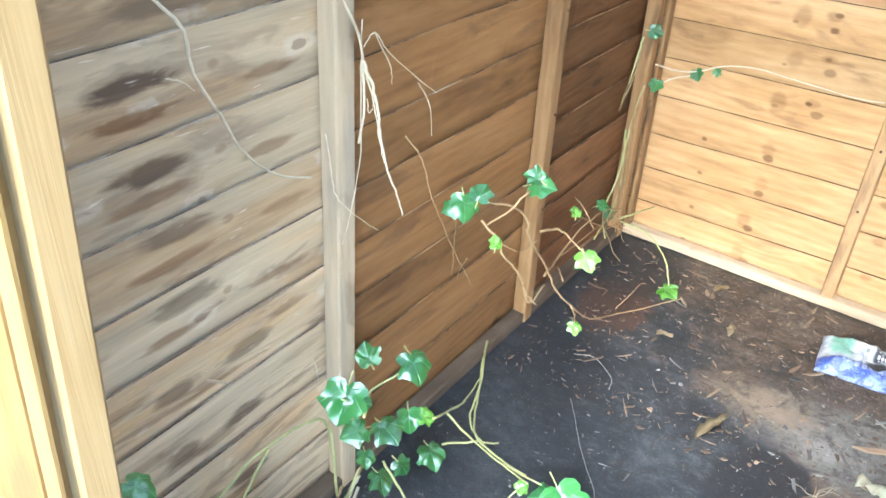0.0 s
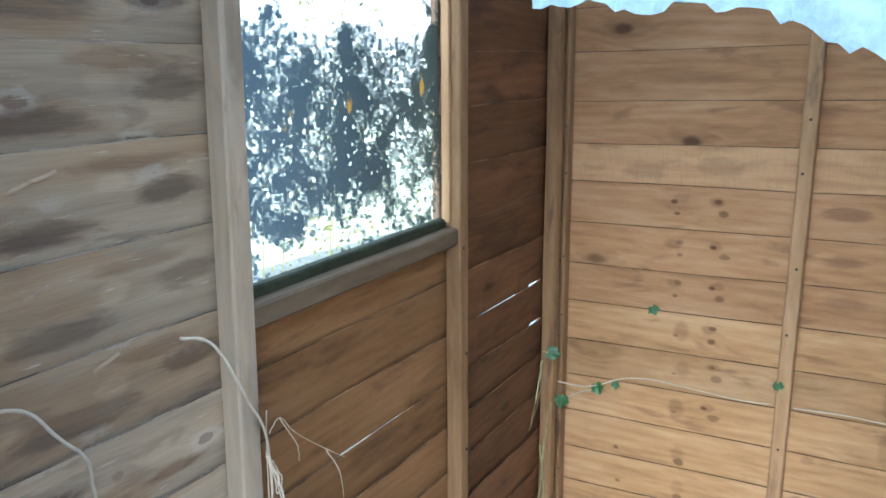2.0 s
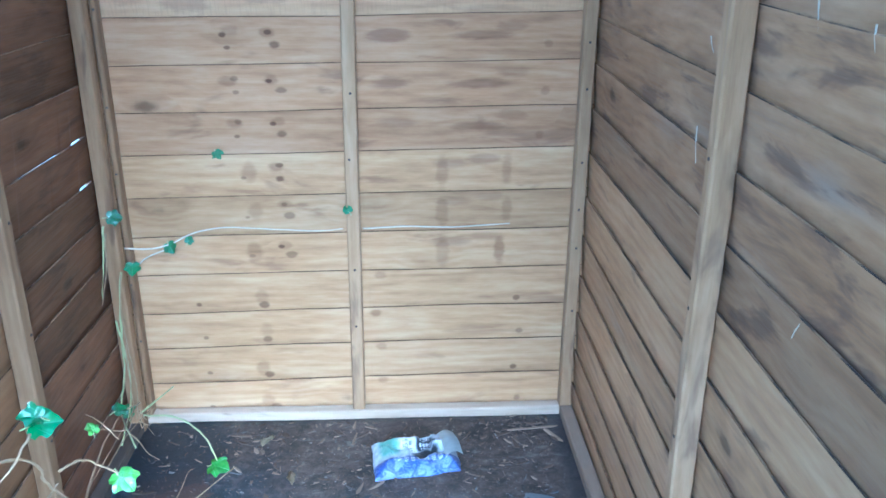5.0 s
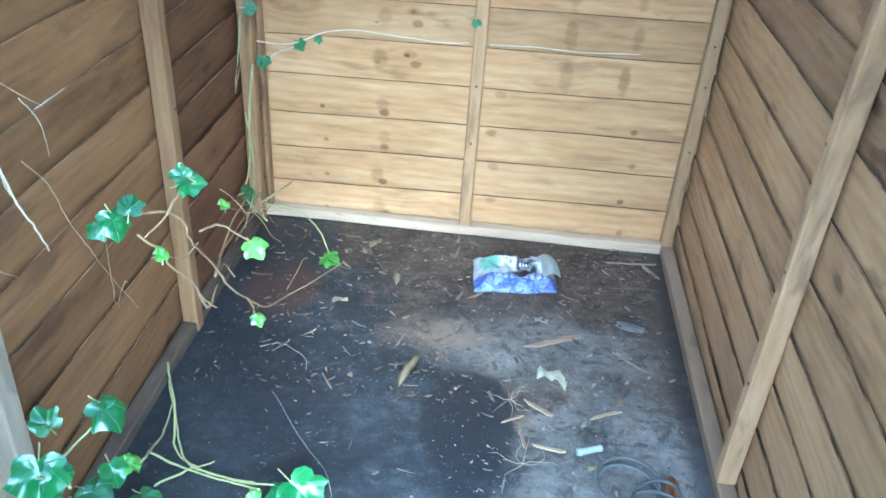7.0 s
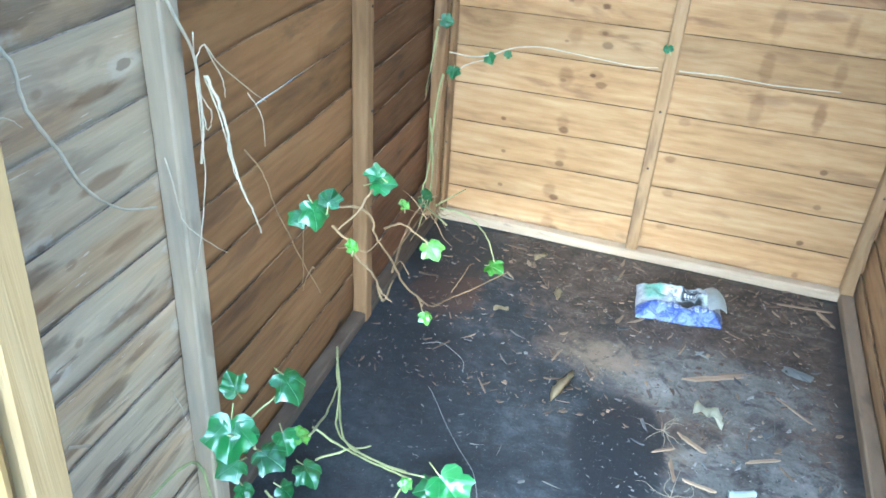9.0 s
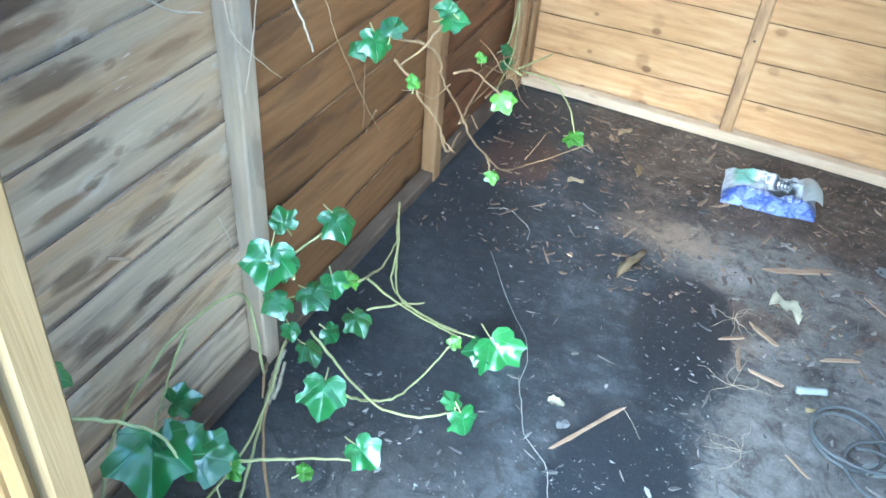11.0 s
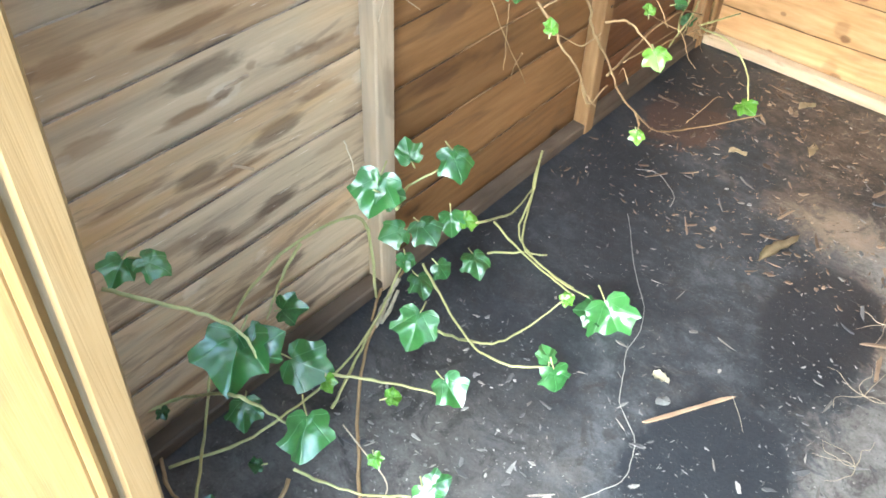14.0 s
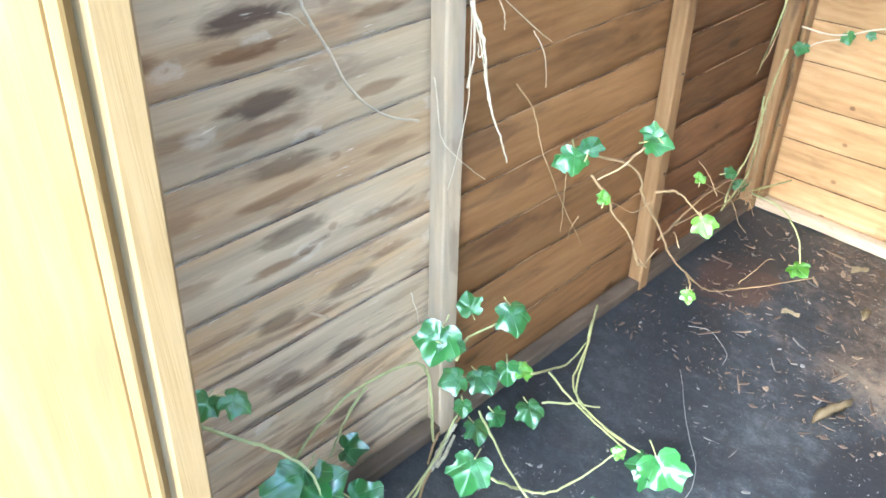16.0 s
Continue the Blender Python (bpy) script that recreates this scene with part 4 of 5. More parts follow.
    for s in range(6):
        me = ivy_leaf_mesh("ivy_leaf", 11 + s * 7 + kind, (0.12, 0.3, 0.0, 0.2, -0.12, 0.4)[s], (0.25, 0.12, 0.4, 0.3, 0.2, 0.1)[s])
        me.materials.append(mat)
        LEAF_SHAPES[kind].append(me)

ivy_rng = random.Random(21)
DOWN_VIEW = (Vector((0.455, -0.445, 0.77)), Vector((0.70, 0.714, 0.0)))
LEVEL_VIEW = (Vector((0.10, -0.86, 0.5)), Vector((1.0, 0.05, 0.0)))


def grow_leaves(plant, rows, basis):
    """Leaves of one plant: centre, length, the turn of the tip, kind. They face the doorway's light, each tilted its own way."""
    n0, r0 = basis[0].normalized(), basis[1].normalized()
    u0 = n0.cross(r0)
    for x, y, z, size, turn, kind in rows:
        size *= 0.80
        n = (n0 + Vector((ivy_rng.gauss(0, 0.30), ivy_rng.gauss(0, 0.30), ivy_rng.gauss(0.1, 0.22)))).normalized()
        t = r0 * math.cos(radians(turn)) + u0 * math.sin(radians(turn))
        t = (t - n * n.dot(t)).normalized()
        s = t.cross(n)
        m = Matrix((s, t, n)).transposed().to_4x4()
        m.translation = Vector((x, y, z)) - t * size * 0.42
        ob = new("leaf", ivy_rng.choice(LEAF_SHAPES[kind]))
        ob.parent = plant
        ob.matrix_basis = m @ Matrix.Diagonal((size, size, size, 1))
        if kind:
            ob["label"] = "young yellow-green leaf"
        base = m.translation
        back = base - t * size * 0.35 - n * size * 0.25
        back.z = max(back.z, 0.004)
        part("petiole", tube([base, (base + back) / 2 - n * size * 0.03, back], 0.0011, 0.0014, 5), M_STEM, plant, smooth=True)


def grow_stems(plant, name, lines, material, thick, thin, wob=0.0015):
    for line in lines:
        part(name, tube(line, thick, thin, 6, wob, ivy_rng), material, plant, smooth=True)


IVY_BY_POST = [
    (0.101, -1.706, 0.454, 0.045, -110, 0),
    (0.125, -1.673, 0.458, 0.047, -20, 0),
    (0.212, -1.655, 0.345, 0.096, -100, 0),
    (0.227, -1.621, 0.355, 0.061, 30, 0),
    (0.125, -1.493, 0.097, 0.091, -25, 0),
    (0.159, -1.489, 0.079, 0.035, -70, 1),
    (0.096, -1.603, 0.064, 0.062, -90, 0),
    (0.058, -1.461, 0.153, 0.056, 0, 0),
    (0.011, -1.687, 0.069, 0.025, -60, 0),
    (0.234, -1.595, 0.133, 0.09, -92, 0),
    (0.171, -1.644, 0.051, 0.027, 180, 0),
    (0.271, -1.779, 0.198, 0.058, -170, 1),
    (0.265, -1.762, 0.21, 0.033, 80, 0),
    (0.282, -1.817, 0.171, 0.03, -100, 1),
]
IVY_BY_POST_B = [
    (0.338, -1.786, 0.122, 0.078, -80, 1),
    (0.344, -1.757, 0.133, 0.048, 20, 1),
    (0.402, -1.529, 0.079, 0.049, -70, 0),
    (0.403, -1.506, 0.091, 0.045, 15, 0),
]
IVY_BY_POST_FAR = [
    (0.302, -1.528, 0.064, 0.028, -70, 1),
    (0.237, -1.424, 0.049, 0.034, 10, 1),
    (0.309, -1.369, 0.075, 0.064, -60, 0),
    (0.416, -1.246, 0.078, 0.057, -80, 0),
    (0.385, -1.232, 0.103, 0.041, 95, 0),
    (0.395, -1.03, 0.018, 0.103, -70, 0),
    (0.356, -1.047, 0.026, 0.064, 165, 0),
    (0.316, -1.062, 0.041, 0.031, 20, 1),
    (0.252, -1.39, 0.198, 0.076, -110, 0),
    (0.124, -1.236, 0.073, 0.056, -80, 0),
    (0.158, -1.219, 0.121, 0.044, -50, 0),
    (0.083, -1.231, 0.1, 0.04, -90, 0),
    (0.161, -1.264, 0.247, 0.061, -60, 0),
    (0.071, -1.248, 0.175, 0.058, -160, 0),
]
IVY_BY_POST_FAR_B = [
    (0.134, -1.173, 0.183, 0.054, -90, 0),
    (0.153, -1.147, 0.186, 0.043, 0, 1),
    (0.134, -1.095, 0.029, 0.064, -80, 0),
    (0.172, -1.379, 0.402, 0.075, -110, 0),
    (0.189, -1.365, 0.4, 0.049, -20, 0),
    (0.059, -1.196, 0.31, 0.051, 100, 0),
    (0.175, -1.213, 0.356, 0.066, -75, 0),
]
IVY_AT_STUD = [
    (0.095, -1.02, 0.535, 0.040, 200, 0),
    (0.145, -1.055, 0.570, 0.056, -90, 0),
    (0.165, -1.040, 0.598, 0.042, 60, 0),
    (0.192, -0.885, 0.556, 0.056, -20, 0),
    (0.178, -0.895, 0.572, 0.042, 150, 0),
    (0.205, -1.05, 0.527, 0.028, 90, 1),
    (0.261, -0.801, 0.387, 0.050, -80, 1),
    (0.105, -0.540, 0.320, 0.032, 90, 1),
    (0.127, -0.442, 0.299, 0.036, 0, 0),
    (0.244, -0.767, 0.197, 0.034, -90, 1),
    (0.269, -0.259, 0.018, 0.062, -60, 1),
]
IVY_IN_CORNER = [
    (0.284, -0.02, 0.745, 0.032, -60, 0),
    (0.044, -0.09, 0.608, 0.042, 0, 0),
    (0.062, -0.07, 0.468, 0.042, -90, 0),
    (0.15, -0.035, 0.509, 0.037, -60, 0),
    (0.194, -0.02, 0.524, 0.025, 60, 0),
    (0.592, -0.035, 0.606, 0.029, 120, 0),
    (0.017, -0.12, 0.096, 0.044, 100, 0),
]
GREEN_A = [
    [(0.057, -1.281, 0.03), (0.04, -1.285, 0.211), (0.045, -1.416, 0.26), (0.032, -1.494, 0.226), (0.004, -1.546, 0.139), (0.026, -1.601, 0.106), (0.096, -1.673, 0.079), (0.251, -1.768, 0.216), (0.293, -1.813, 0.166), (0.338, -1.847, 0.122)],
    [(0.1, -1.727, 0.443), (0.145, -1.698, 0.432), (0.174, -1.654, 0.393), (0.213, -1.639, 0.378), (0.238, -1.637, 0.339)],
    [(0.047, -1.42, 0.257), (0.055, -1.468, 0.226), (0.039, -1.498, 0.145)],
    [(-0.009, -1.703, 0.072), (0.021, -1.651, 0.083), (0.23, -1.682, 0.32), (0.256, -1.668, 0.312), (0.211, -1.599, 0.144)],
    [(0.054, -1.722, 0.01), (0.108, -1.626, 0.02), (0.124, -1.545, 0.03), (0.126, -1.45, 0.03), (0.099, -1.334, 0.03), (0.082, -1.28, 0.05)],
]
GREEN_A_B = [
    [(0.161, -1.487, 0.012), (0.131, -1.416, 0.02), (0.085, -1.307, 0.02), (0.071, -1.246, 0.06), (0.079, -1.234, 0.1)],
    [(0.158, -1.474, 0.087), (0.21, -1.424, 0.065), (0.294, -1.387, 0.074)],
]
GREEN_B = [
    [(0.278, -1.369, 0.194), (0.245, -1.245, 0.03), (0.275, -1.203, 0.015), (0.292, -1.133, 0.012), (0.312, -1.071, 0.039)],
    [(0.127, -1.236, 0.13), (0.173, -1.246, 0.098), (0.23, -1.261, 0.07), (0.284, -1.27, 0.06), (0.355, -1.281, 0.095), (0.392, -1.248, 0.091)],
    [(0.041, -0.767, 0.06), (0.095, -0.874, 0.03), (0.123, -0.951, 0.008), (0.175, -0.986, 0.008), (0.256, -1.011, 0.012), (0.342, -1.034, 0.041)],
    [(0.06, -0.807, 0.05), (0.1, -0.887, 0.012), (0.15, -0.972, 0.008), (0.206, -0.999, 0.01), (0.295, -1.011, 0.012)],
    [(0.163, -1.142, 0.183), (0.096, -0.94, 0.03), (0.081, -0.851, 0.03)],
    [(0.087, -0.983, 0.03), (0.144, -0.992, 0.012), (0.231, -1.013, 0.012), (0.32, -1.052, 0.045)],
]
GREEN_B_B = [
    [(0.125, -1.053, 0.02), (0.164, -0.998, 0.008), (0.206, -0.968, 0.006)],
    [(0.248, -1.63, 0.106), (0.268, -1.595, 0.048), (0.314, -1.568, 0.035), (0.384, -1.543, 0.082)],
    [(0.204, -1.37, 0.388), (0.142, -1.283, 0.338), (0.16, -1.238, 0.352)],
    [(0.296, -1.781, 0.182), (0.298, -1.781, 0.147), (0.32, -1.784, 0.133)],
]
BROWN_A = [
    [(0.394, -1.635, 0.006), (0.316, -1.576, 0.005), (0.209, -1.478, 0.005), (0.128, -1.387, 0.008), (0.074, -1.289, 0.012), (0.053, -1.206, 0.04)],
    [(0.225, -1.626, 0.05), (0.244, -1.681, 0.03), (0.267, -1.733, 0.012)],
    [(0.017, -1.714, 0.01), (0.083, -1.742, 0.008), (0.144, -1.74, 0.01)],
    [(0.042, -1.253, 0.02), (0.05, -1.274, 0.012), (0.074, -1.311, 0.006)],
]
STUD_STEMS = [
    [(0.15, -1.012, 0.565), (0.17, -0.941, 0.53), (0.18, -0.904, 0.488), (0.18, -0.891, 0.449), (0.19, -0.837, 0.37), (0.2, -0.792, 0.29), (0.21, -0.71, 0.199), (0.2, -0.579, 0.087), (0.193, -0.44, 0.012), (0.233, -0.38, 0.012), (0.306, -0.255, 0.012)],
    [(0.16, -1.028, 0.539), (0.18, -1.003, 0.5), (0.19, -0.994, 0.465), (0.2, -0.958, 0.418), (0.21, -0.928, 0.355), (0.22, -0.905, 0.324)],
    [(0.185, -0.92, 0.558), (0.18, -0.972, 0.539), (0.165, -1.013, 0.527)],
    [(0.18, -0.85, 0.443), (0.2, -0.816, 0.438), (0.22, -0.794, 0.414), (0.25, -0.795, 0.394)],
    [(0.19, -0.827, 0.334), (0.15, -0.678, 0.3), (0.12, -0.523, 0.276), (0.1, -0.354, 0.239), (0.06, -0.141, 0.131)],
    [(0.2, -0.93, 0.369), (0.2, -0.891, 0.313), (0.19, -0.821, 0.312)],
]
STUD_STEMS_B = [
    [(0.085, -0.2, 0.131), (0.173, -0.22, 0.135), (0.231, -0.225, 0.084), (0.263, -0.249, 0.03)],
    [(0.21, -0.725, 0.214), (0.212, -0.701, 0.174), (0.22, -0.719, 0.163)],
]
CORNER_STEMS = [
    [(0.05, -0.183, 0.62), (0.04, -0.182, 0.544), (0.03, -0.201, 0.446)],
    [(0.039, -0.09, 0.468), (0.023, -0.1, 0.322), (0.024, -0.12, 0.208), (0.041, -0.22, 0.163), (0.278, -0.78, 0.435)],
    [(0.014, -0.1, 0.342), (0.029, -0.11, 0.231), (0.034, -0.13, 0.139), (0.06, -0.3, 0.114)],
    [(0.061, -0.15, 0.107), (0.081, -0.1, 0.108), (0.11, -0.03, 0.112)],
]
CORNER_GREEN = [
    [(0.041, -0.05, 0.515), (0.097, -0.04, 0.509), (0.145, -0.03, 0.516), (0.208, -0.018, 0.542), (0.286, -0.012, 0.553), (0.4, -0.012, 0.547), (0.514, -0.014, 0.542), (0.577, -0.02, 0.549)],
    [(0.628, -0.014, 0.547), (0.743, -0.01, 0.55), (0.857, -0.01, 0.547), (1.001, -0.01, 0.555)],
    [(0.058, -0.06, 0.461), (0.096, -0.045, 0.49), (0.151, -0.03, 0.507)],
]
DRY = [
    [(0.02, -1.556, 1.015), (0.03, -1.524, 1.004), (0.05, -1.504, 0.97), (0.055, -1.479, 0.935), (0.055, -1.473, 0.886), (0.05, -1.439, 0.825), (0.04, -1.402, 0.76), (0.03, -1.341, 0.702), (0.03, -1.279, 0.673)],
    [(0.03, -1.316, 1.022), (0.045, -1.287, 1.013), (0.06, -1.269, 0.98), (0.07, -1.246, 0.92), (0.07, -1.216, 0.859), (0.06, -1.199, 0.761), (0.06, -1.212, 0.712)],
    [(0.055, -1.192, 0.847), (0.05, -1.163, 0.858), (0.05, -1.12, 0.81), (0.04, -1.002, 0.721)],
    [(0.055, -1.171, 0.862), (0.05, -1.131, 0.805), (0.05, -1.126, 0.773)],
]
DRY_LOW = [
    [(0.065, -1.208, 0.89), (0.065, -1.211, 0.808), (0.065, -1.213, 0.701), (0.055, -1.227, 0.602), (0.05, -1.241, 0.551)],
    [(0.03, -1.248, 0.73), (0.045, -1.255, 0.68), (0.05, -1.251, 0.639), (0.055, -1.214, 0.592), (0.04, -1.147, 0.528)],
    [(0.012, -1.48, 0.871), (0.02, -1.465, 0.866), (0.012, -1.443, 0.846)],
    [(0.05, -1.185, 0.8), (0.06, -1.177, 0.77), (0.055, -1.183, 0.748), (0.05, -1.182, 0.768)],
    [(0.03, -1.036, 0.745), (0.04, -1.017, 0.702), (0.03, -0.994, 0.639)],
]
DRY_LOW_B = [
    [(0.02, -1.294, 0.365), (0.03, -1.291, 0.331), (0.04, -1.296, 0.311)],
]

ivy = empty("ivy_plant", "glossy green ivy growing in at the foot of a stud", "ivy", group="ivy in the shed")
grow_stems(ivy, "stem", GREEN_A + GREEN_A_B, M_STEM, 0.0028, 0.0017)
grow_leaves(ivy, IVY_BY_POST + IVY_BY_POST_B, DOWN_VIEW)
ivy2 = empty("ivy_plant", "trailing ivy with long runners over the dark floor", "ivy", group="ivy in the shed")
grow_stems(ivy2, "stem", GREEN_B + GREEN_B_B, M_STEM, 0.0024, 0.0016)
grow_stems(ivy2, "woody_stem", BROWN_A, M_STEM_BROWN, 0.0034, 0.002)
part("woody_stem", tube([(0.088, -1.318, 0.008), (0.071, -1.278, 0.014), (0.067, -1.256, 0.03), (0.07, -1.238, 0.056)], 0.0062, 0.0042, 8, 0.0012, ivy_rng), M_STEM_OLD, ivy2, "pale barky foot of the ivy", smooth=True)
part("woody_stem", tube([(0.091, -1.306, 0.008), (0.08, -1.269, 0.012), (0.072, -1.241, 0.03)], 0.0040, 0.0030, 7, 0.0010, ivy_rng), M_STEM_OLD, ivy2, "pale barky foot of the ivy", smooth=True)
grow_leaves(ivy2, IVY_BY_POST_FAR + IVY_BY_POST_FAR_B, DOWN_VIEW)
ivy3 = empty("ivy_plant", "thin ivy hanging across the far stud, few leaves", "ivy", group="ivy in the shed")
grow_stems(ivy3, "stem", STUD_STEMS + STUD_STEMS_B[1:], M_STEM_BROWN, 0.0024, 0.0014)
grow_stems(ivy3, "runner", STUD_STEMS_B[:1], M_STEM, 0.0026, 0.0016)
grow_leaves(ivy3, IVY_AT_STUD, DOWN_VIEW)
ivy4 = empty("ivy_plant", "slender ivy creeping up the corner and along the back boards", "ivy", group="ivy in the shed")
grow_stems(ivy4, "stem", CORNER_STEMS, M_STEM, 0.0028, 0.0017)
grow_stems(ivy4, "runner", CORNER_GREEN, M_STEM_DRY, 0.0022, 0.0014, 0.0008)
grow_leaves(ivy4, IVY_IN_CORNER, LEVEL_VIEW)
grow_stems(ivy4, "dry_stem", [
    [(0.05, -0.176, 0.598), (0.045, -0.188, 0.519), (0.04, -0.229, 0.444)],
    [(0.07, -0.172, 0.497), (0.06, -0.182, 0.39), (0.055, -0.153, 0.274), (0.055, -0.138, 0.164), (0.06, -0.181, 0.108)],
    [(0.06, -0.181, 0.316), (0.055, -0.178, 0.236), (0.05, -0.166, 0.143), (0.06, -0.236, 0.119)],
    [(0.12, -0.636, 0.246), (0.1, -0.479, 0.209), (0.08, -0.32, 0.174), (0.06, -0.145, 0.139)],
    [(0.12, -0.527, 0.22), (0.09, -0.333, 0.164), (0.07, -0.113, 0.093)],
], M_STEM_BROWN, 0.0015, 0.0010, 0.0010)
# leafless side twigs between the far stud and the corner
twig_rng = random.Random(33)
for x, y, z in ((0.176, -0.85, 0.42), (0.20, -0.76, 0.29), (0.18, -0.60, 0.33), (0.15, -0.48, 0.27), (0.11, -0.30, 0.18), (0.08, -0.20, 0.14),
                (0.12, -0.40, 0.22), (0.07, -0.92, 0.37), (0.20, -0.43, 0.03), (0.06, -0.16, 0.12)):
    a = twig_rng.uniform(0, 6.28)
    pts = [(x, y, z)]
    for k in range(3):
        a += twig_rng.uniform(-0.5, 0.5)
        l = twig_rng.uniform(0.025, 0.05)
        pts.append((max(0.02, pts[-1][0] + l * 0.5 * math.cos(a)), min(-0.04, pts[-1][1] + l * math.sin(a)), max(0.006, pts[-1][2] + twig_rng.uniform(-0.04, 0.03))))
    part("twig", tube(pts, 0.0014, 0.0006, 5, 0.0008, twig_rng), M_STEM_BROWN, ivy3, smooth=True)
dry = empty("dry_creeper", "dead straw-coloured creeper stems hanging on the weathered boards", "dry stems")
grow_stems(dry, "stem", DRY[:2], M_STEM_DRY, 0.0024, 0.0017, 0.0006)
grow_stems(dry, "stem", DRY[2:], M_STEM_DRY, 0.0010, 0.0007, 0.001)
grow_stems(dry, "stem", DRY_LOW + DRY_LOW_B, M_STEM_DRY, 0.0010, 0.0007, 0.001)
part("stem", tube([(0.12, -1.268, 0.862), (0.125, -1.257, 0.827), (0.13, -1.252, 0.79), (0.13, -1.246, 0.749), (0.135, -1.241, 0.712), (0.14, -1.227, 0.671), (0.145, -1.216, 0.627)],
                  0.0021, 0.0012, 6, 0.001, ivy_rng), M_STEM_DRY, dry, "thick frayed dead stem", smooth=True)
part("stem", tube([(0.115, -1.265, 0.861), (0.12, -1.255, 0.821), (0.126, -1.251, 0.784), (0.128, -1.246, 0.748), (0.13, -1.24, 0.715)],
                  0.0012, 0.0007, 6, 0.001, ivy_rng), M_STEM_DRY, dry, smooth=True)
part("stem", tube([(0.06, -1.104, 0.685), (0.06, -1.059, 0.629), (0.07, -1.051, 0.575), (0.08, -1.026, 0.506), (0.08, -0.977, 0.417), (0.08, -0.915, 0.313)], 0.0013, 0.0008, 6, 0.001, ivy_rng), M_STEM_BROWN, dry, "thin brown dead stem", smooth=True)
part("stem", tube([(0.1, -1.011, 0.508), (0.09, -0.997, 0.442), (0.08, -0.983, 0.37)], 0.0009, 0.0006, 5, 0.001, ivy_rng), M_STEM_BROWN, dry, smooth=True)

# ---- hanging torn sheet at the door head ----
M_SHEET = plain("pale_blue_fleece", (0.22, 0.30, 0.35), 0.85, 0.4, 160.0, 0.9)
bm = bmesh.new()
sheet_rng = random.Random(4)
NX = 90
cols = []
for i in range(NX + 1):
    f = i / NX
    x = 0.694 + 0.256 * f
    low = 1.3715 - 0.006 * min(1.0, f * 2.2) + 0.002 * noise.noise(Vector((f * 12, 0, 0))) - 0.012 * min(1.0, max(0.0, (x - 0.755) / 0.035)) + sheet_rng.uniform(-0.0018, 0.0018)
    row = []
    for j in range(9):
        k = (j / 8) ** 1.3
        row.append(bm.verts.new((x + 0.003 * noise.noise(Vector((0, j * 1.7, 1.0))) * (1 - f),
                                 -1.752 - 0.024 * k + 0.005 * (1 - k) * noise.noise(Vector((f * 8, j * 0.8, 5))), low + (1.70 - low) * k)))
    cols.append(row)
for a, b in zip(cols, cols[1:]):
    for j in range(8):
        bm.faces.new((a[j], b[j], b[j + 1], a[j + 1]))
bmesh.ops.solidify(bm, geom=bm.faces[:], thickness=0.003)
torn = part("torn_sheet", bm, M_SHEET, smooth=True)
tagged(torn, "torn pale blue fleecy sheet hanging from the door head", "torn sheet")

# ---- on the floor ----
M_STICK = wood("dry_stick", (0.15, 0.10, 0.065), (0.27, 0.19, 0.125), (0.38, 0.29, 0.20), "x", knot=0.0, vary=0.2, seed=13.0)
M_CHIP = wood("split_pine_chip", (0.17, 0.115, 0.07), (0.31, 0.225, 0.145), (0.43, 0.335, 0.23), "x", knot=0.0, vary=0.25, seed=15.0)
M_DEAD = plain("dead_leaf_brown", (0.46, 0.37, 0.22), 0.7, 0.3, 50.0, 0.4)
M_DEAD_PALE = plain("dead_leaf_pale", (0.66, 0.63, 0.48), 0.7, 0.2, 50.0, 0.4)
M_STRING = plain("white_string", (0.34, 0.34, 0.31), 0.7, 0.15, 90.0)
M_CABLE = plain("grey_black_rubber_cable", (0.11, 0.115, 0.115), 0.45, 0.3, 60.0)
M_CONNECTOR = plain("milky_plastic", (0.36, 0.40, 0.39), 0.3, 0.2, 60.0)
M_PLASTIC = plain("clear_white_plastic", (0.55, 0.58, 0.56), 0.3, 0.15, 60.0)


def floor_stick(name, x0, y0, x1, y1, w, label, mat=None, z=0.004):
    r = random.Random(int(x0 * 1000))
    a, b = Vector((x0, y0, z)), Vector((x1, y1, z))
    side = (b - a).cross(Vector((0, 0, 1))).normalized()
    w *= 0.8
    bm_ = bar(a, b, w, min(w * 0.5, 0.005), side, 0.0006, cuts=7, jitter=w * 0.05, rng=r)
    # split ends: each end runs out at a slant, and the edges are ragged
    way, slant = (b - a).normalized(), (r.uniform(-1.8, 1.8), r.uniform(-1.8, 1.8))
    for v in bm_.verts:
        f = (v.co - a).dot(way) / (b - a).length
        s_ = (v.co - a).dot(side)
        if f < 0.02 or f > 0.98:
            v.co += way * s_ * slant[f > 0.5] - side * s_ * 0.45
        else:
            v.co += side * s_ * r.uniform(-0.35, 0.1)
    return tagged(part(name, bm_, mat or M_STICK), label, "wood")


floor_stick("stick", 0.545, -1.168, 0.627, -1.028, 0.009, "short straight brown stick on the dark floor")
part("splinter", tube([(0.627, -1.028, 0.006), (0.650, -1.05, 0.004), (0.672, -1.078, 0.003)], 0.0004, 0.0003, 4), M_STEM_DRY,
     tagged(empty("twig"), "thin dry twig by the stick", "twig"))
floor_stick("wood_chip", 0.793, -0.701, 0.847, -0.735, 0.012, "flat pale chip of split pine", M_CHIP)
floor_stick("wood_chip", 0.780, -0.781, 0.793, -0.836, 0.010, "flat pale chip of split pine", M_STICK)
floor_stick("wood_chip", 0.810, -0.826, 0.872, -0.835, 0.010, "narrow pale splinter of pine", M_CHIP)
floor_stick("wood_chip", 0.745, -0.77, 0.785, -0.745, 0.008, "small brown splinter on the floor", M_STICK)
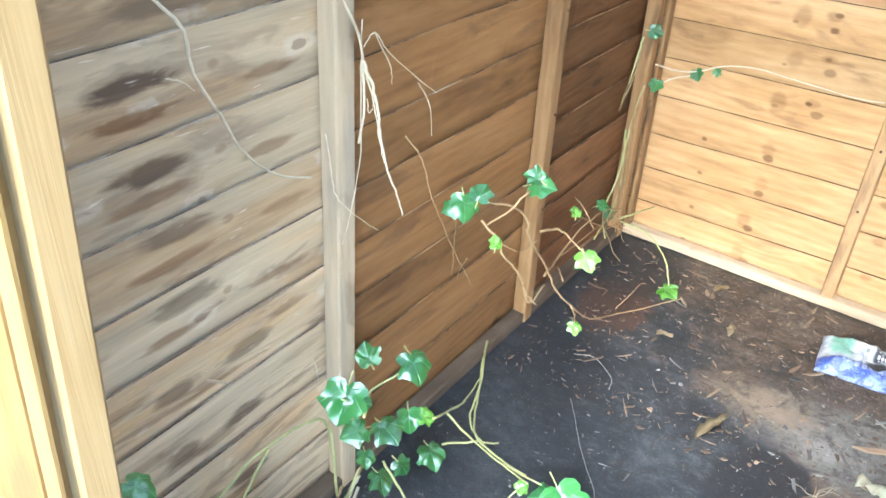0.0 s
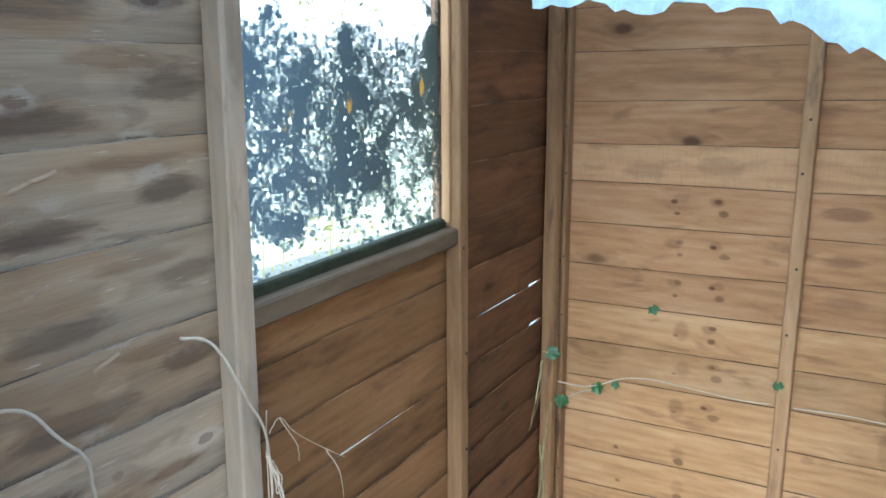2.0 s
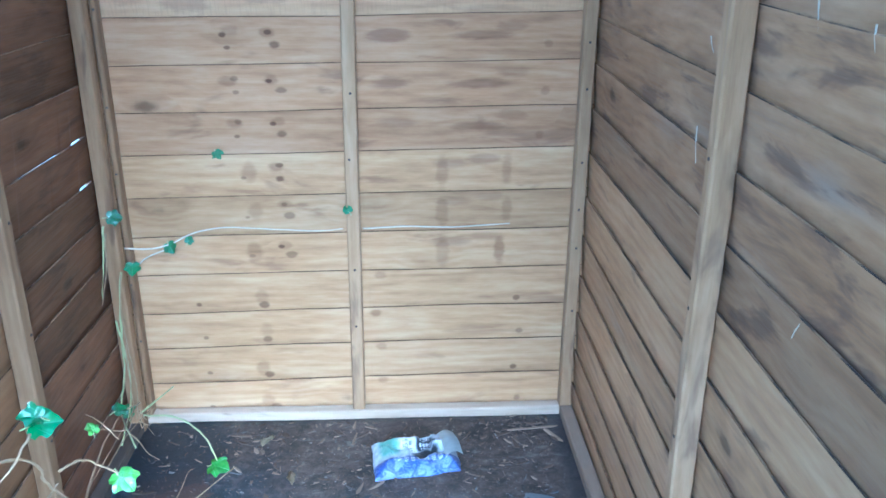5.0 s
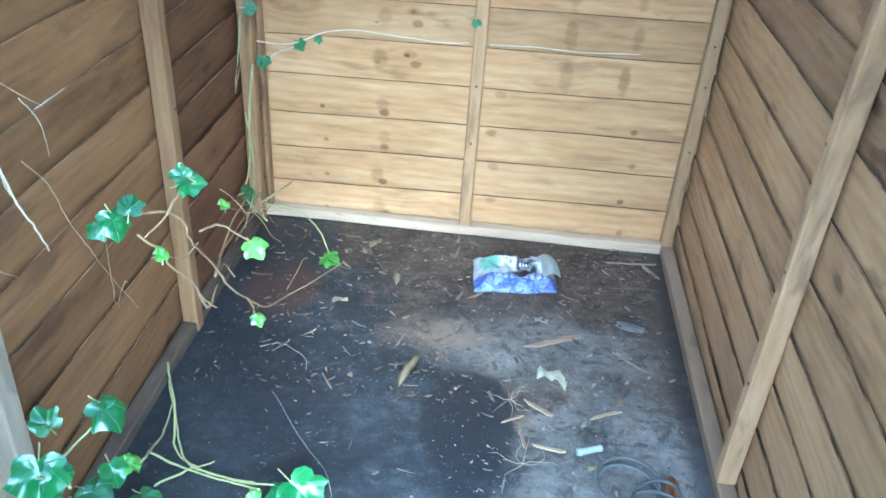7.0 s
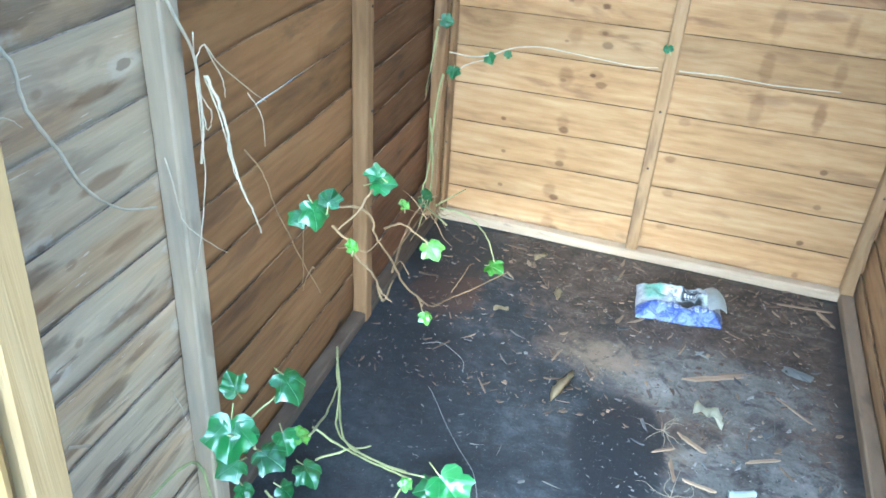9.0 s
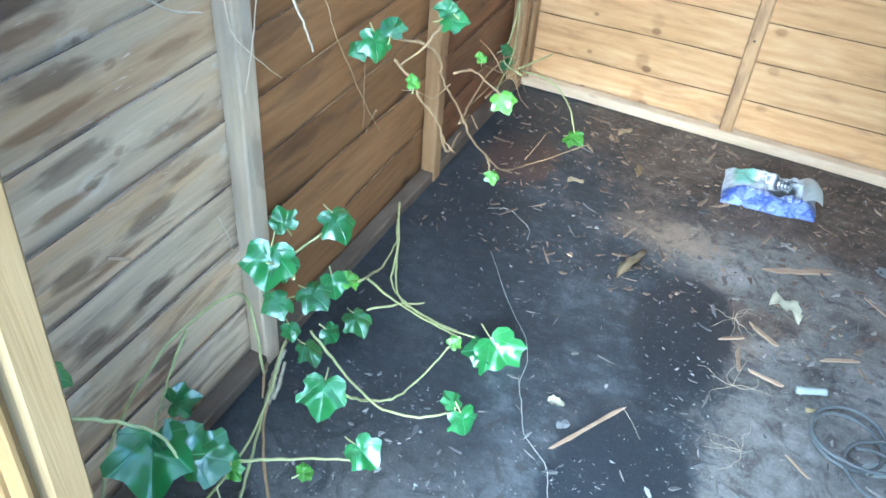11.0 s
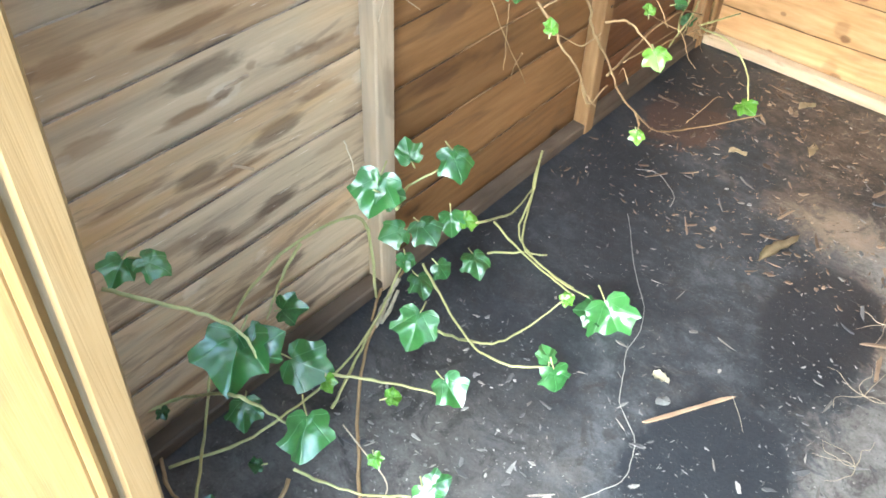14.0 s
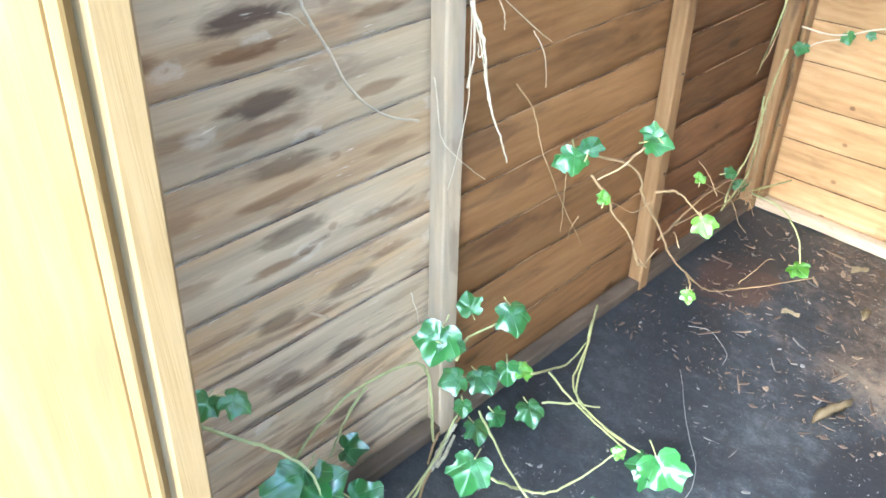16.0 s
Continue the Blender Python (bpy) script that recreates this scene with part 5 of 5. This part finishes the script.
floor_stick("wood_chip", 0.797, -0.513, 0.909, -0.458, 0.018, "thin brown strip of wood on the floor", M_STICK)
floor_stick("wood_chip", 0.756, -1.213, 0.775, -1.32, 0.010, "long pale splinter of pine", M_CHIP)
floor_stick("wood_chip", 0.72, -1.325, 0.762, -1.302, 0.010, "short reddish splinter of wood", M_STICK)
floor_stick("wood_chip", 0.90, -0.99, 0.94, -1.02, 0.006, "thin white splinter on the floor", M_CHIP)
floor_stick("wood_chip", 0.93, -0.73, 0.99, -0.70, 0.010, "pale chip beside the cable", M_CHIP)
floor_stick("wood_chip", 0.99, -0.50, 1.06, -0.56, 0.007, "thin pale splinter near the side wall", M_CHIP)
floor_stick("wood_chip", 1.00, -0.111, 1.133, -0.098, 0.009, "splinter lying by the back rail", M_STICK)
floor_stick("wood_chip", 1.10, -0.11, 1.135, -0.165, 0.012, "splinter lying in the corner", M_CHIP)


def dry_leaf(x, y, turn, length, wide, label, mat, lift=0.012):
    """A curled dead leaf lying on the floor."""
    bm_ = bmesh.new()
    rows = []
    for i in range(9):
        f = i / 8
        w = wide * math.sin(math.pi * min(1, 0.06 + f * 0.92)) ** 0.8 * (1 + 0.2 * math.sin(i * 2.3 + length * 90))
        rows.append([bm_.verts.new(((f - 0.5) * length, s * w / 2, 0.003 + lift * abs(s) ** 1.5 + lift * 0.5 * math.sin(f * 5 + s))) for s in (-1, -0.5, 0, 0.5, 1)])
    for a, b in zip(rows, rows[1:]):
        for j in range(4):
            bm_.faces.new((a[j], a[j + 1], b[j + 1], b[j]))
    bmesh.ops.solidify(bm_, geom=bm_.faces[:], thickness=0.0006)
    low = min(v.co.z for v in bm_.verts)
    for v in bm_.verts:
        v.co.z -= low - 0.0015
    ob = part("dead_leaf", bm_, mat, smooth=True)
    ob.matrix_basis = pose(x, y, 0.0, 0, 0, turn)
    return tagged(ob, label, "leaf")


dry_leaf(0.533, -0.65, 74, 0.115, 0.026, "long curled dead brown leaf on the floor", M_DEAD)
dry_leaf(0.833, -0.628, 20, 0.042, 0.032, "crumpled pale dead leaf", M_DEAD_PALE, 0.02)
dry_leaf(0.862, -0.64, -35, 0.038, 0.03, "crumpled pale dead leaf", M_DEAD_PALE, 0.018)
dry_leaf(0.428, -1.512, 120, 0.032, 0.012, "tiny pale dry leaf", M_DEAD_PALE, 0.006)
dry_leaf(0.375, -1.585, 60, 0.035, 0.02, "grey flake of dry leaf", M_DEAD_PALE, 0.006)
dry_leaf(0.345, -1.60, 20, 0.03, 0.016, "grey flake of dry leaf", M_DEAD_PALE, 0.006)
dry_leaf(0.52, -1.075, 10, 0.03, 0.022, "grey flake of dry leaf", M_DEAD_PALE, 0.006)
dry_leaf(0.33, -0.42, 30, 0.04, 0.018, "brown shred of dead leaf", M_DEAD, 0.008)
dry_leaf(0.45, -0.30, 100, 0.05, 0.02, "brown shred of dead leaf", M_DEAD, 0.008)
dry_leaf(0.37, -0.14, 60, 0.05, 0.025, "brown shred of dead leaf by the back rail", M_DEAD, 0.008)

string = part("string", tube([(0.255, -0.757, 0.004), (0.275, -0.78, 0.004), (0.36, -0.894, 0.004), (0.415, -0.955, 0.004), (0.44, -1.01, 0.004), (0.447, -1.065, 0.004),
                              (0.47, -1.11, 0.004), (0.494, -1.161, 0.004), (0.545, -1.20, 0.004), (0.564, -1.233, 0.004), (0.575, -1.275, 0.004), (0.562, -1.311, 0.004),
                              (0.526, -1.376, 0.004), (0.487, -1.409, 0.004), (0.515, -1.425, 0.004), (0.545, -1.438, 0.004), (0.62, -1.453, 0.004)],
                             0.0005, 0.0010, 5, 0.0009, ivy_rng), M_STRING, smooth=True)
tagged(string, "long thin white string wandering over the floor", "string")
thread = part("string", tube([(0.19, -0.62, 0.004), (0.23, -0.60, 0.004), (0.27, -0.62, 0.004), (0.30, -0.645, 0.004), (0.31, -0.68, 0.004)], 0.0008, 0.0006, 4), M_STRING, smooth=True)
tagged(thread, "short pale thread on the floor", "string")
thin = empty("dry_creeper", "thin dead white runner across the floor", "dry stems")
part("stem", tube([(0.20, -1.50, 0.02), (0.25, -1.51, 0.02), (0.32, -1.525, 0.014), (0.33, -1.565, 0.008), (0.315, -1.615, 0.005)], 0.0012, 0.0009, 5), M_STEM_DRY, thin, smooth=True)


M_ROOT = plain("dry_root", (0.33, 0.28, 0.20), 0.7, 0.3, 60.0)


def root_tangle(x, y, n, size, seed, label):
    r = random.Random(seed)
    root = empty("dry_rootlets", label, "roots")
    for _ in range(n):
        a = r.uniform(0, 6.28)
        pts = [(x, y, 0.005)]
        for k in range(4):
            a += r.uniform(-0.9, 0.9)
            pts.append((pts[-1][0] + math.cos(a) * size / 6, pts[-1][1] + math.sin(a) * size / 6, 0.004 + r.uniform(0, 0.006)))
        part("rootlet", tube(pts, 0.0008, 0.0003, 4), M_ROOT, root)


root_tangle(0.76, -0.70, 8, 0.09, 1, "tangle of fine dry rootlets on the floor")
root_tangle(0.79, -0.88, 6, 0.11, 2, "fine dry rootlets on the floor")
root_tangle(0.83, -1.02, 5, 0.10, 3, "fine dry rootlets on the floor")

# a coil of cable by the side wall
coil_pts = []
for i in range(60):
    a = i * 0.36
    r = 0.060 + 0.008 * math.sin(i * 0.21) + 0.006 * math.sin(i * 0.53)
    cx = 1.0 + (0.055 if i > 30 else 0.0) * min(1, (i - 30) / 10) - 0.01
    cy = -0.905 - (0.06 if i > 30 else 0.0) * min(1, (i - 30) / 10)
    coil_pts.append((min(cx + r * math.cos(a), 1.135), cy + r * math.sin(a), 0.007 + 0.011 * (i % 17) / 17 * (1 if i > 17 else 0.2)))
cable = part("cable", tube(coil_pts, 0.0034, 0.0034, 8, step=3), M_CABLE, smooth=True)
tagged(cable, "loose coil of black rubber cable on the floor", "cable")
fit_ = part("cable_connector", tube([(0.895, -0.838, 0.011), (0.905, -0.835, 0.011), (0.935, -0.822, 0.011), (0.945, -0.818, 0.011)], 0.0075, 0.006, 10), M_CONNECTOR, smooth=True)
tagged(fit_, "short clear plastic connector beside the cable", "connector")

# scraps by the cable and the side wall
def scrap(x, y, turn, length, wide, label, mat, category, bow=0.004):
    """A flat torn piece with an uneven outline, bowed a little off the floor."""
    r_ = random.Random(int(x * 997))
    bm_ = bmesh.new()
    mid = bm_.verts.new((0, 0, bow + 0.003))
    rim_ = []
    for i in range(12):
        a = 6.2832 * i / 12
        k = min(1 / max(abs(math.cos(a)), 1e-3), 1 / max(abs(math.sin(a)), 1e-3)) * r_.uniform(0.82, 1.0)
        rim_.append(bm_.verts.new((math.cos(a) * k * length / 2, math.sin(a) * k * wide / 2, 0.003 + r_.uniform(0, bow))))
    for i in range(12):
        bm_.faces.new((mid, rim_[i], rim_[(i + 1) % 12]))
    bmesh.ops.solidify(bm_, geom=bm_.faces[:], thickness=0.0008)
    low_ = min(v.co.z for v in bm_.verts)
    for v in bm_.verts:
        v.co.z -= low_ - 0.0015
    ob = part("scrap", bm_, mat)
    ob.matrix_basis = pose(x, y, 0, 0, 0, turn)
    return tagged(ob, label, category)


M_PAPER = plain("damp_grey_paper", (0.24, 0.25, 0.25), 0.8, 0.2, 30.0, 0.4)
M_OCHRE = plain("ochre_crumb", (0.42, 0.33, 0.16), 0.8, 0.3, 60.0, 0.5)
M_RUST = plain("orange_brown_rot", (0.30, 0.12, 0.035), 0.8, 0.4, 50.0, 0.5)
scrap(1.04, -0.395, -15, 0.075, 0.040, "torn piece of damp grey paper on the floor", M_PAPER, "paper scrap")
scrap(0.925, -0.868, 20, 0.022, 0.014, "small ochre crumb of wood beside the cable", M_OCHRE, "wood crumb", 0.006)
scrap(1.045, -0.945, 35, 0.060, 0.032, "pale printed scrap lying under the cable", M_PLASTIC, "paper scrap", 0.003)
scrap(1.075, -0.895, 80, 0.060, 0.028, "orange-brown piece of rotten wood by the cable", M_RUST, "wood chip", 0.008)
scrap(0.546, -1.111, 40, 0.026, 0.018, "pale grey flake on the dark floor", M_PAPER, "leaf flake")

# ---- crumpled plastic bag ----
def bag_material():
    m = Tree("printed_plastic")
    x, y, z = m.split(m.coord())
    c = m.coord()
    wob = m.noise(c, 22.0, 3.0, 0.6)
    yy = m.math("MULTIPLY_ADD", m.math("SUBTRACT", wob, 0.5), 0.018, y)
    xx = m.math("MULTIPLY_ADD", m.math("SUBTRACT", wob, 0.5), 0.018, x)
    white = m.ramp(m.noise(c, 60.0, 3.0), [(0.35, (0.36, 0.40, 0.43)), (0.65, (0.60, 0.63, 0.65))])

    def box(x0, x1, y0, y1, soft=0.004):
        fx = m.math("MULTIPLY", m.span(xx, x0 - soft, x0 + soft), m.span(xx, x1 + soft, x1 - soft))
        return m.math("MULTIPLY", fx, m.math("MULTIPLY", m.span(yy, y0 - soft, y0 + soft), m.span(yy, y1 + soft, y1 - soft)))

    def bars(step, fill, along):
        return m.math("LESS_THAN", m.math("FRACT", m.math("DIVIDE", along, step)), fill)

    # wrinkles in the blue band, their light and dark put in as two tones
    crease = m.span(m.noise(c, 38.0, 4.0, 0.7, 1.5), 0.42, 0.62)
    col = m.mix(m.span(yy, -0.022, -0.032), white, m.mix(crease, (0.045, 0.070, 0.26), (0.19, 0.24, 0.46)))
    pale = m.math("MULTIPLY", box(-0.06, 0.085, -0.048, -0.032, 0.002), m.math("MULTIPLY", bars(0.017, 0.62, x), bars(0.005, 0.6, y)))
    col = m.mix(m.math("MULTIPLY", pale, 0.75), col, (0.62, 0.68, 0.85))
    col = m.mix(m.math("MULTIPLY", box(-0.085, -0.042, -0.01, 0.08, 0.008), 0.75), col, (0.15, 0.42, 0.27))
    col = m.mix(box(-0.036, 0.008, 0.006, 0.048), col, (0.72, 0.73, 0.72))
    ink = m.math("MULTIPLY", box(-0.028, 0.002, 0.012, 0.040, 0.002), m.math("MULTIPLY", bars(0.008, 0.4, y), bars(0.011, 0.75, x)))
    col = m.mix(m.math("MULTIPLY", ink, 0.7), col, (0.12, 0.12, 0.13))
    col = m.mix(box(0.010, 0.052, 0.012, 0.046), col, (0.035, 0.036, 0.042))
    light = m.math("MULTIPLY", box(0.018, 0.044, 0.016, 0.042, 0.002), m.math("MULTIPLY", bars(0.009, 0.5, y), bars(0.008, 0.7, x)))
    col = m.mix(light, col, (0.66, 0.66, 0.68))
    # the torn hole, its dark inside painted black
    col = m.mix(box(-0.006, 0.058, -0.022, 0.008, 0.006), col, (0.02, 0.022, 0.025))
    return m.done(m.shade(col, 0.32, m.bump(m.noise(c, 70.0, 4.0, 0.6, 1.0), 0.6, 0.004), spec=0.5))


M_BAG = bag_material()
bm = bmesh.new()
NBX, NBY = 36, 24
g = []
for j in range(NBY + 1):
    row = []
    for i in range(NBX + 1):
        fx, fy = i / NBX - 0.5, j / NBY - 0.5
        edge = min(0.5 - abs(fx), 0.5 - abs(fy))
        k = min(1.0, edge * 6)
        h = 0.006 + 0.022 * k ** 0.7 + 0.018 * k * noise.noise(Vector((fx * 6, fy * 5, 2.0))) + 0.012 * k * abs(noise.noise(Vector((fx * 15, fy * 13, 7.0))))
        if -0.08 < fx < 0.2 and -0.18 < fy < 0.22:
            h *= 0.5
        px = fx * 0.215 + 0.006 * noise.noise(Vector((fy * 4, fx * 3, 1))) + 0.01 * fy
        py = fy * 0.145 + 0.005 * noise.noise(Vector((fx * 5, fy * 3, 9)))
        row.append(bm.verts.new((px, py, max(h, 0.004))))
    g.append(row)
for j in range(NBY):
    for i in range(NBX):
        bm.faces.new((g[j][i], g[j][i + 1], g[j + 1][i + 1], g[j + 1][i]))
ext = bmesh.ops.extrude_edge_only(bm, edges=[e for e in bm.edges if e.is_boundary])
for v in ext["geom"]:
    if isinstance(v, bmesh.types.BMVert):
        v.co.z = 0.0015
bag = empty("plastic_bag", "crumpled torn plastic bag in blue, white and green on the floor", "plastic bag")
bag.matrix_basis = pose(0.752, -0.225, 0.0, 0, 0, 9)
part("film", bm, M_BAG, bag, smooth=True)
# a stiff white flap stands up at one end
bm = bmesh.new()
cols = []
for i in range(7):
    f = i / 6
    cols.append([bm.verts.new((0.068 + 0.045 * f, -0.045 + 0.115 * k / 5, 0.026 + 0.012 * math.sin(k * 0.7 + 0.4) + 0.012 * math.sin(f * 3.1))) for k in range(6)])
for a, b in zip(cols, cols[1:]):
    for k in range(5):
        bm.faces.new((a[k], b[k], b[k + 1], a[k + 1]))
bmesh.ops.solidify(bm, geom=bm.faces[:], thickness=0.0015)
part("flap", bm, M_PLASTIC, bag, "white folded flap", smooth=True)

# ---- litter too small to count ----
def litter(name, n, area, size, mat, seed, label, long=2.2):
    """Ragged flat flakes of many sizes lying loose, thickest where they have been swept together."""
    r = random.Random(seed)
    verts, faces = [], []
    while n > 0:
        x, y = r.uniform(area[0], area[1]), r.uniform(area[2], area[3])
        if noise.noise(Vector((x * 7, y * 7, seed * 3.3))) < r.uniform(-0.5, 0.35):
            continue
        n -= 1
        s, a = size * min(4.0, 0.5 * r.random() ** -0.55), r.uniform(0, 6.28)
        l, w = s * r.uniform(0.7, long), s * r.uniform(0.3, 0.7)
        h = min(0.0025, s * r.uniform(0.1, 0.3))
        tilt, roll = r.uniform(-0.15, 0.15), r.uniform(-0.2, 0.2)
        ca, sa = math.cos(a), math.sin(a)
        k, b = r.randint(4, 7), len(verts)
        rim = [(math.cos(6.283 * i / k) * r.uniform(0.3, 1.15), math.sin(6.283 * i / k) * r.uniform(0.3, 1.15)) for i in range(k)]
        for dz in (0.0, h):
            for ux, uy in rim:
                px, py = ux * l / 2, uy * w / 2
                verts.append((x + px * ca - py * sa, y + px * sa + py * ca, 0.0020 + dz + (abs(px * tilt) if dz == 0 else px * tilt + py * roll + abs(px * tilt))))
        faces.append(tuple(b + i for i in range(k))[::-1])
        faces.append(tuple(b + k + i for i in range(k)))
        faces += [(b + i, b + (i + 1) % k, b + k + (i + 1) % k, b + k + i) for i in range(k)]
    me = bpy.data.meshes.new(name)
    me.from_pydata(verts, [], faces)
    me.materials.append(mat)
    return tagged(new(name, me), label, "litter", kind="stuff")


def bits_material(name, stops):
    m = Tree(name)
    n = m.noise(m.coord(), 260.0, 3.0, 0.6)
    col = m.ramp(m.math("MULTIPLY_ADD", n, 0.3, m.math("MULTIPLY", m.island(), 0.75)), stops)
    return m.done(m.shade(col, 0.8, m.bump(n, 0.3, 0.001), spec=0.3))


M_PALE_BITS = bits_material("pale_bits", [(0.1, (0.06, 0.06, 0.06)), (0.6, (0.17, 0.16, 0.145)), (0.85, (0.30, 0.285, 0.255)), (0.98, (0.55, 0.53, 0.49))])
M_WHITE_BITS = bits_material("white_bits", [(0.1, (0.12, 0.12, 0.12)), (0.6, (0.24, 0.24, 0.235)), (0.95, (0.60, 0.59, 0.56))])
M_BROWN_BITS = bits_material("brown_bits", [(0.1, (0.075, 0.055, 0.04)), (0.6, (0.15, 0.108, 0.075)), (0.92, (0.34, 0.25, 0.17))])
M_GREY_BITS = bits_material("grey_bits", [(0.1, (0.05, 0.052, 0.055)), (0.6, (0.13, 0.13, 0.13)), (0.92, (0.33, 0.32, 0.30))])
litter("specks", 2200, (0.06, 1.12, -1.75, -0.05), 0.0030, M_PALE_BITS, 1, "scattered pale specks of dirt and wood", 2.6)
litter("crumbs", 1500, (0.06, 1.12, -0.75, -0.05), 0.0052, M_BROWN_BITS, 2, "brown crumbs of rotten wood and leaf", 2.6)
litter("flakes", 800, (0.15, 0.62, -1.78, -1.15), 0.0055, M_GREY_BITS, 3, "grey flakes of dirt", 1.8)
litter("flakes", 900, (0.62, 1.12, -1.5, -0.35), 0.0055, M_GREY_BITS, 4, "grey flakes and grit near the side wall", 2.2)
litter("crumbs", 380, (0.25, 1.12, -0.20, -0.04), 0.0075, M_BROWN_BITS, 5, "dead leaf and bark along the back rail", 2.6)
litter("specks", 120, (0.24, 0.46, -1.60, -1.32), 0.0060, M_WHITE_BITS, 7, "whitish flakes of dead leaf strewn by the ivy", 1.8)
litter("specks", 80, (0.2, 1.1, -1.6, -0.1), 0.0040, M_WHITE_BITS, 8, "scattered white grit on the floor", 1.6)
litter("shreds", 420, (0.10, 1.1, -0.75, -0.05), 0.0040, M_BROWN_BITS, 9, "brown fibres of rotten wood", 7.0)
litter("shreds", 240, (0.15, 1.1, -1.6, -0.1), 0.0042, M_PALE_BITS, 6, "thin shreds of straw and wood", 7.0)

# ---- straws caught on the boards ----
STRAWS = [(-1.036, 1.184, -1.047, 1.139), (-1.074, 1.224, -1.09, 1.213), (-1.158, 1.157, -1.165, 1.131), (-0.815, 0.523, -0.817, 0.474),
          (-0.731, 1.099, -0.749, 1.077), (-1.119, 0.815, -1.105, 0.789), (-0.719, 0.961, -0.73, 0.904)]
for y0, z0, y1, z1 in STRAWS:
    ob = part("straw", tube([(WIDE + 0.001, y0, z0), (WIDE + 0.0002, (y0 + y1) / 2 + 0.0006, (z0 + z1) / 2), (WIDE + 0.001, y1, z1)], 0.0011, 0.0007, 5), M_STEM_DRY)
    tagged(ob, "short pale straw caught on the brown boards", "straw", group="straws on the boards")
TEARS = [(-1.5, 1.228, -1.442, 1.246), (-1.496, 1.111, -1.464, 1.125), (-1.418, 1.006, -1.386, 1.021), (-1.253, 1.236, -1.215, 1.237),
         (-1.463, 0.527, -1.429, 0.535), (-1.476, 0.412, -1.448, 0.392)]
for y0, z0, y1, z1 in TEARS:
    part("splinter", bar((-0.004, y0, z0), (0.004, y1, z1), 0.0045, 0.002, (0, 0, 1), 0.0004, cuts=3, jitter=0.0006, rng=sheet_rng), M_RAIL_X, wall_left,
         "pale torn splinter")

# ---- outside: hedge seen through the window ----
M_HEDGE = plain("hedge_leaf", (0.22, 0.21, 0.06), 0.5, 0.5, 9.0)
r = random.Random(8)
verts, faces = [], []
for _ in range(9000):
    x, y, z = r.uniform(-3.2, -2.2), r.uniform(-1.6, 4.6), r.uniform(-0.1, 3.2)
    if noise.noise(Vector((x * 1.6, y * 1.6, z * 1.6))) < 0.12 + 0.10 * (z - 1.2):
        continue
    n = Vector((r.gauss(0, 1), r.gauss(0, 1), r.gauss(0.4, 1))).normalized()
    a = n.orthogonal().normalized()
    b = n.cross(a)
    s = r.uniform(0.010, 0.028)
    k = len(verts)
    c = Vector((x, y, z))
    verts += [tuple(c - a * s), tuple(c + b * s * 0.55 + n * s * 0.15), tuple(c + a * s * 1.2), tuple(c - b * s * 0.55 + n * s * 0.15)]
    faces.append((k, k + 1, k + 2, k + 3))
# bare shoots that carry the leaves
for _ in range(7):
    x, y = r.uniform(-3.1, -2.3), r.uniform(-1.6, 4.6)
    top, lx, ly, k = r.uniform(1.8, 3.1), r.uniform(-0.3, 0.3), r.uniform(-0.4, 0.4), len(verts)
    for f, rad in ((0.0, 0.006), (0.5, 0.004), (1.0, 0.001)):
        for ux, uy in ((1, 0), (-0.5, 0.87), (-0.5, -0.87)):
            verts.append((x + lx * f * f + ux * rad, y + ly * f + uy * rad, -0.14 + (top + 0.14) * f))
    for a in (0, 3):
        faces += [(k + a + i, k + a + (i + 1) % 3, k + a + 3 + (i + 1) % 3, k + a + 3 + i) for i in range(3)]
me = bpy.data.meshes.new("hedge")
me.from_pydata(verts, [], faces)
me.materials.append(M_HEDGE)
tagged(new("hedge", me), "thin yellow-green leafy shoots of a hedge outside the window", "hedge", kind="stuff")

# glowing card added behind the hedge, for the blown-out brightness outside
m = Tree("glowing_backdrop")
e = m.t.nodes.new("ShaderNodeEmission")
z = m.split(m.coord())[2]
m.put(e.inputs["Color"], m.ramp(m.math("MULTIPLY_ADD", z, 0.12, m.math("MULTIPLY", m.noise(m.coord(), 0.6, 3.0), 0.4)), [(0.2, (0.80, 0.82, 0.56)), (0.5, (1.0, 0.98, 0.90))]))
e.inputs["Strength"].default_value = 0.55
bm = bmesh.new()
arc = [(-3.4 + 1.5 * (1 - math.cos(a)), 1.0 + 6.5 * math.sin(a)) for a in [-1.3 + 2.6 * i / 16 for i in range(17)]]
lo = [bm.verts.new((x, y, -0.15)) for x, y in arc]
hi = [bm.verts.new((x, y, 5.5)) for x, y in arc]
for k in range(16):
    bm.faces.new((lo[k], lo[k + 1], hi[k + 1], hi[k]))
tagged(part("backdrop", bm, m.done(e.outputs[0])), "glowing pale backdrop added beyond the window for the bright outside", "backdrop", kind="structure")
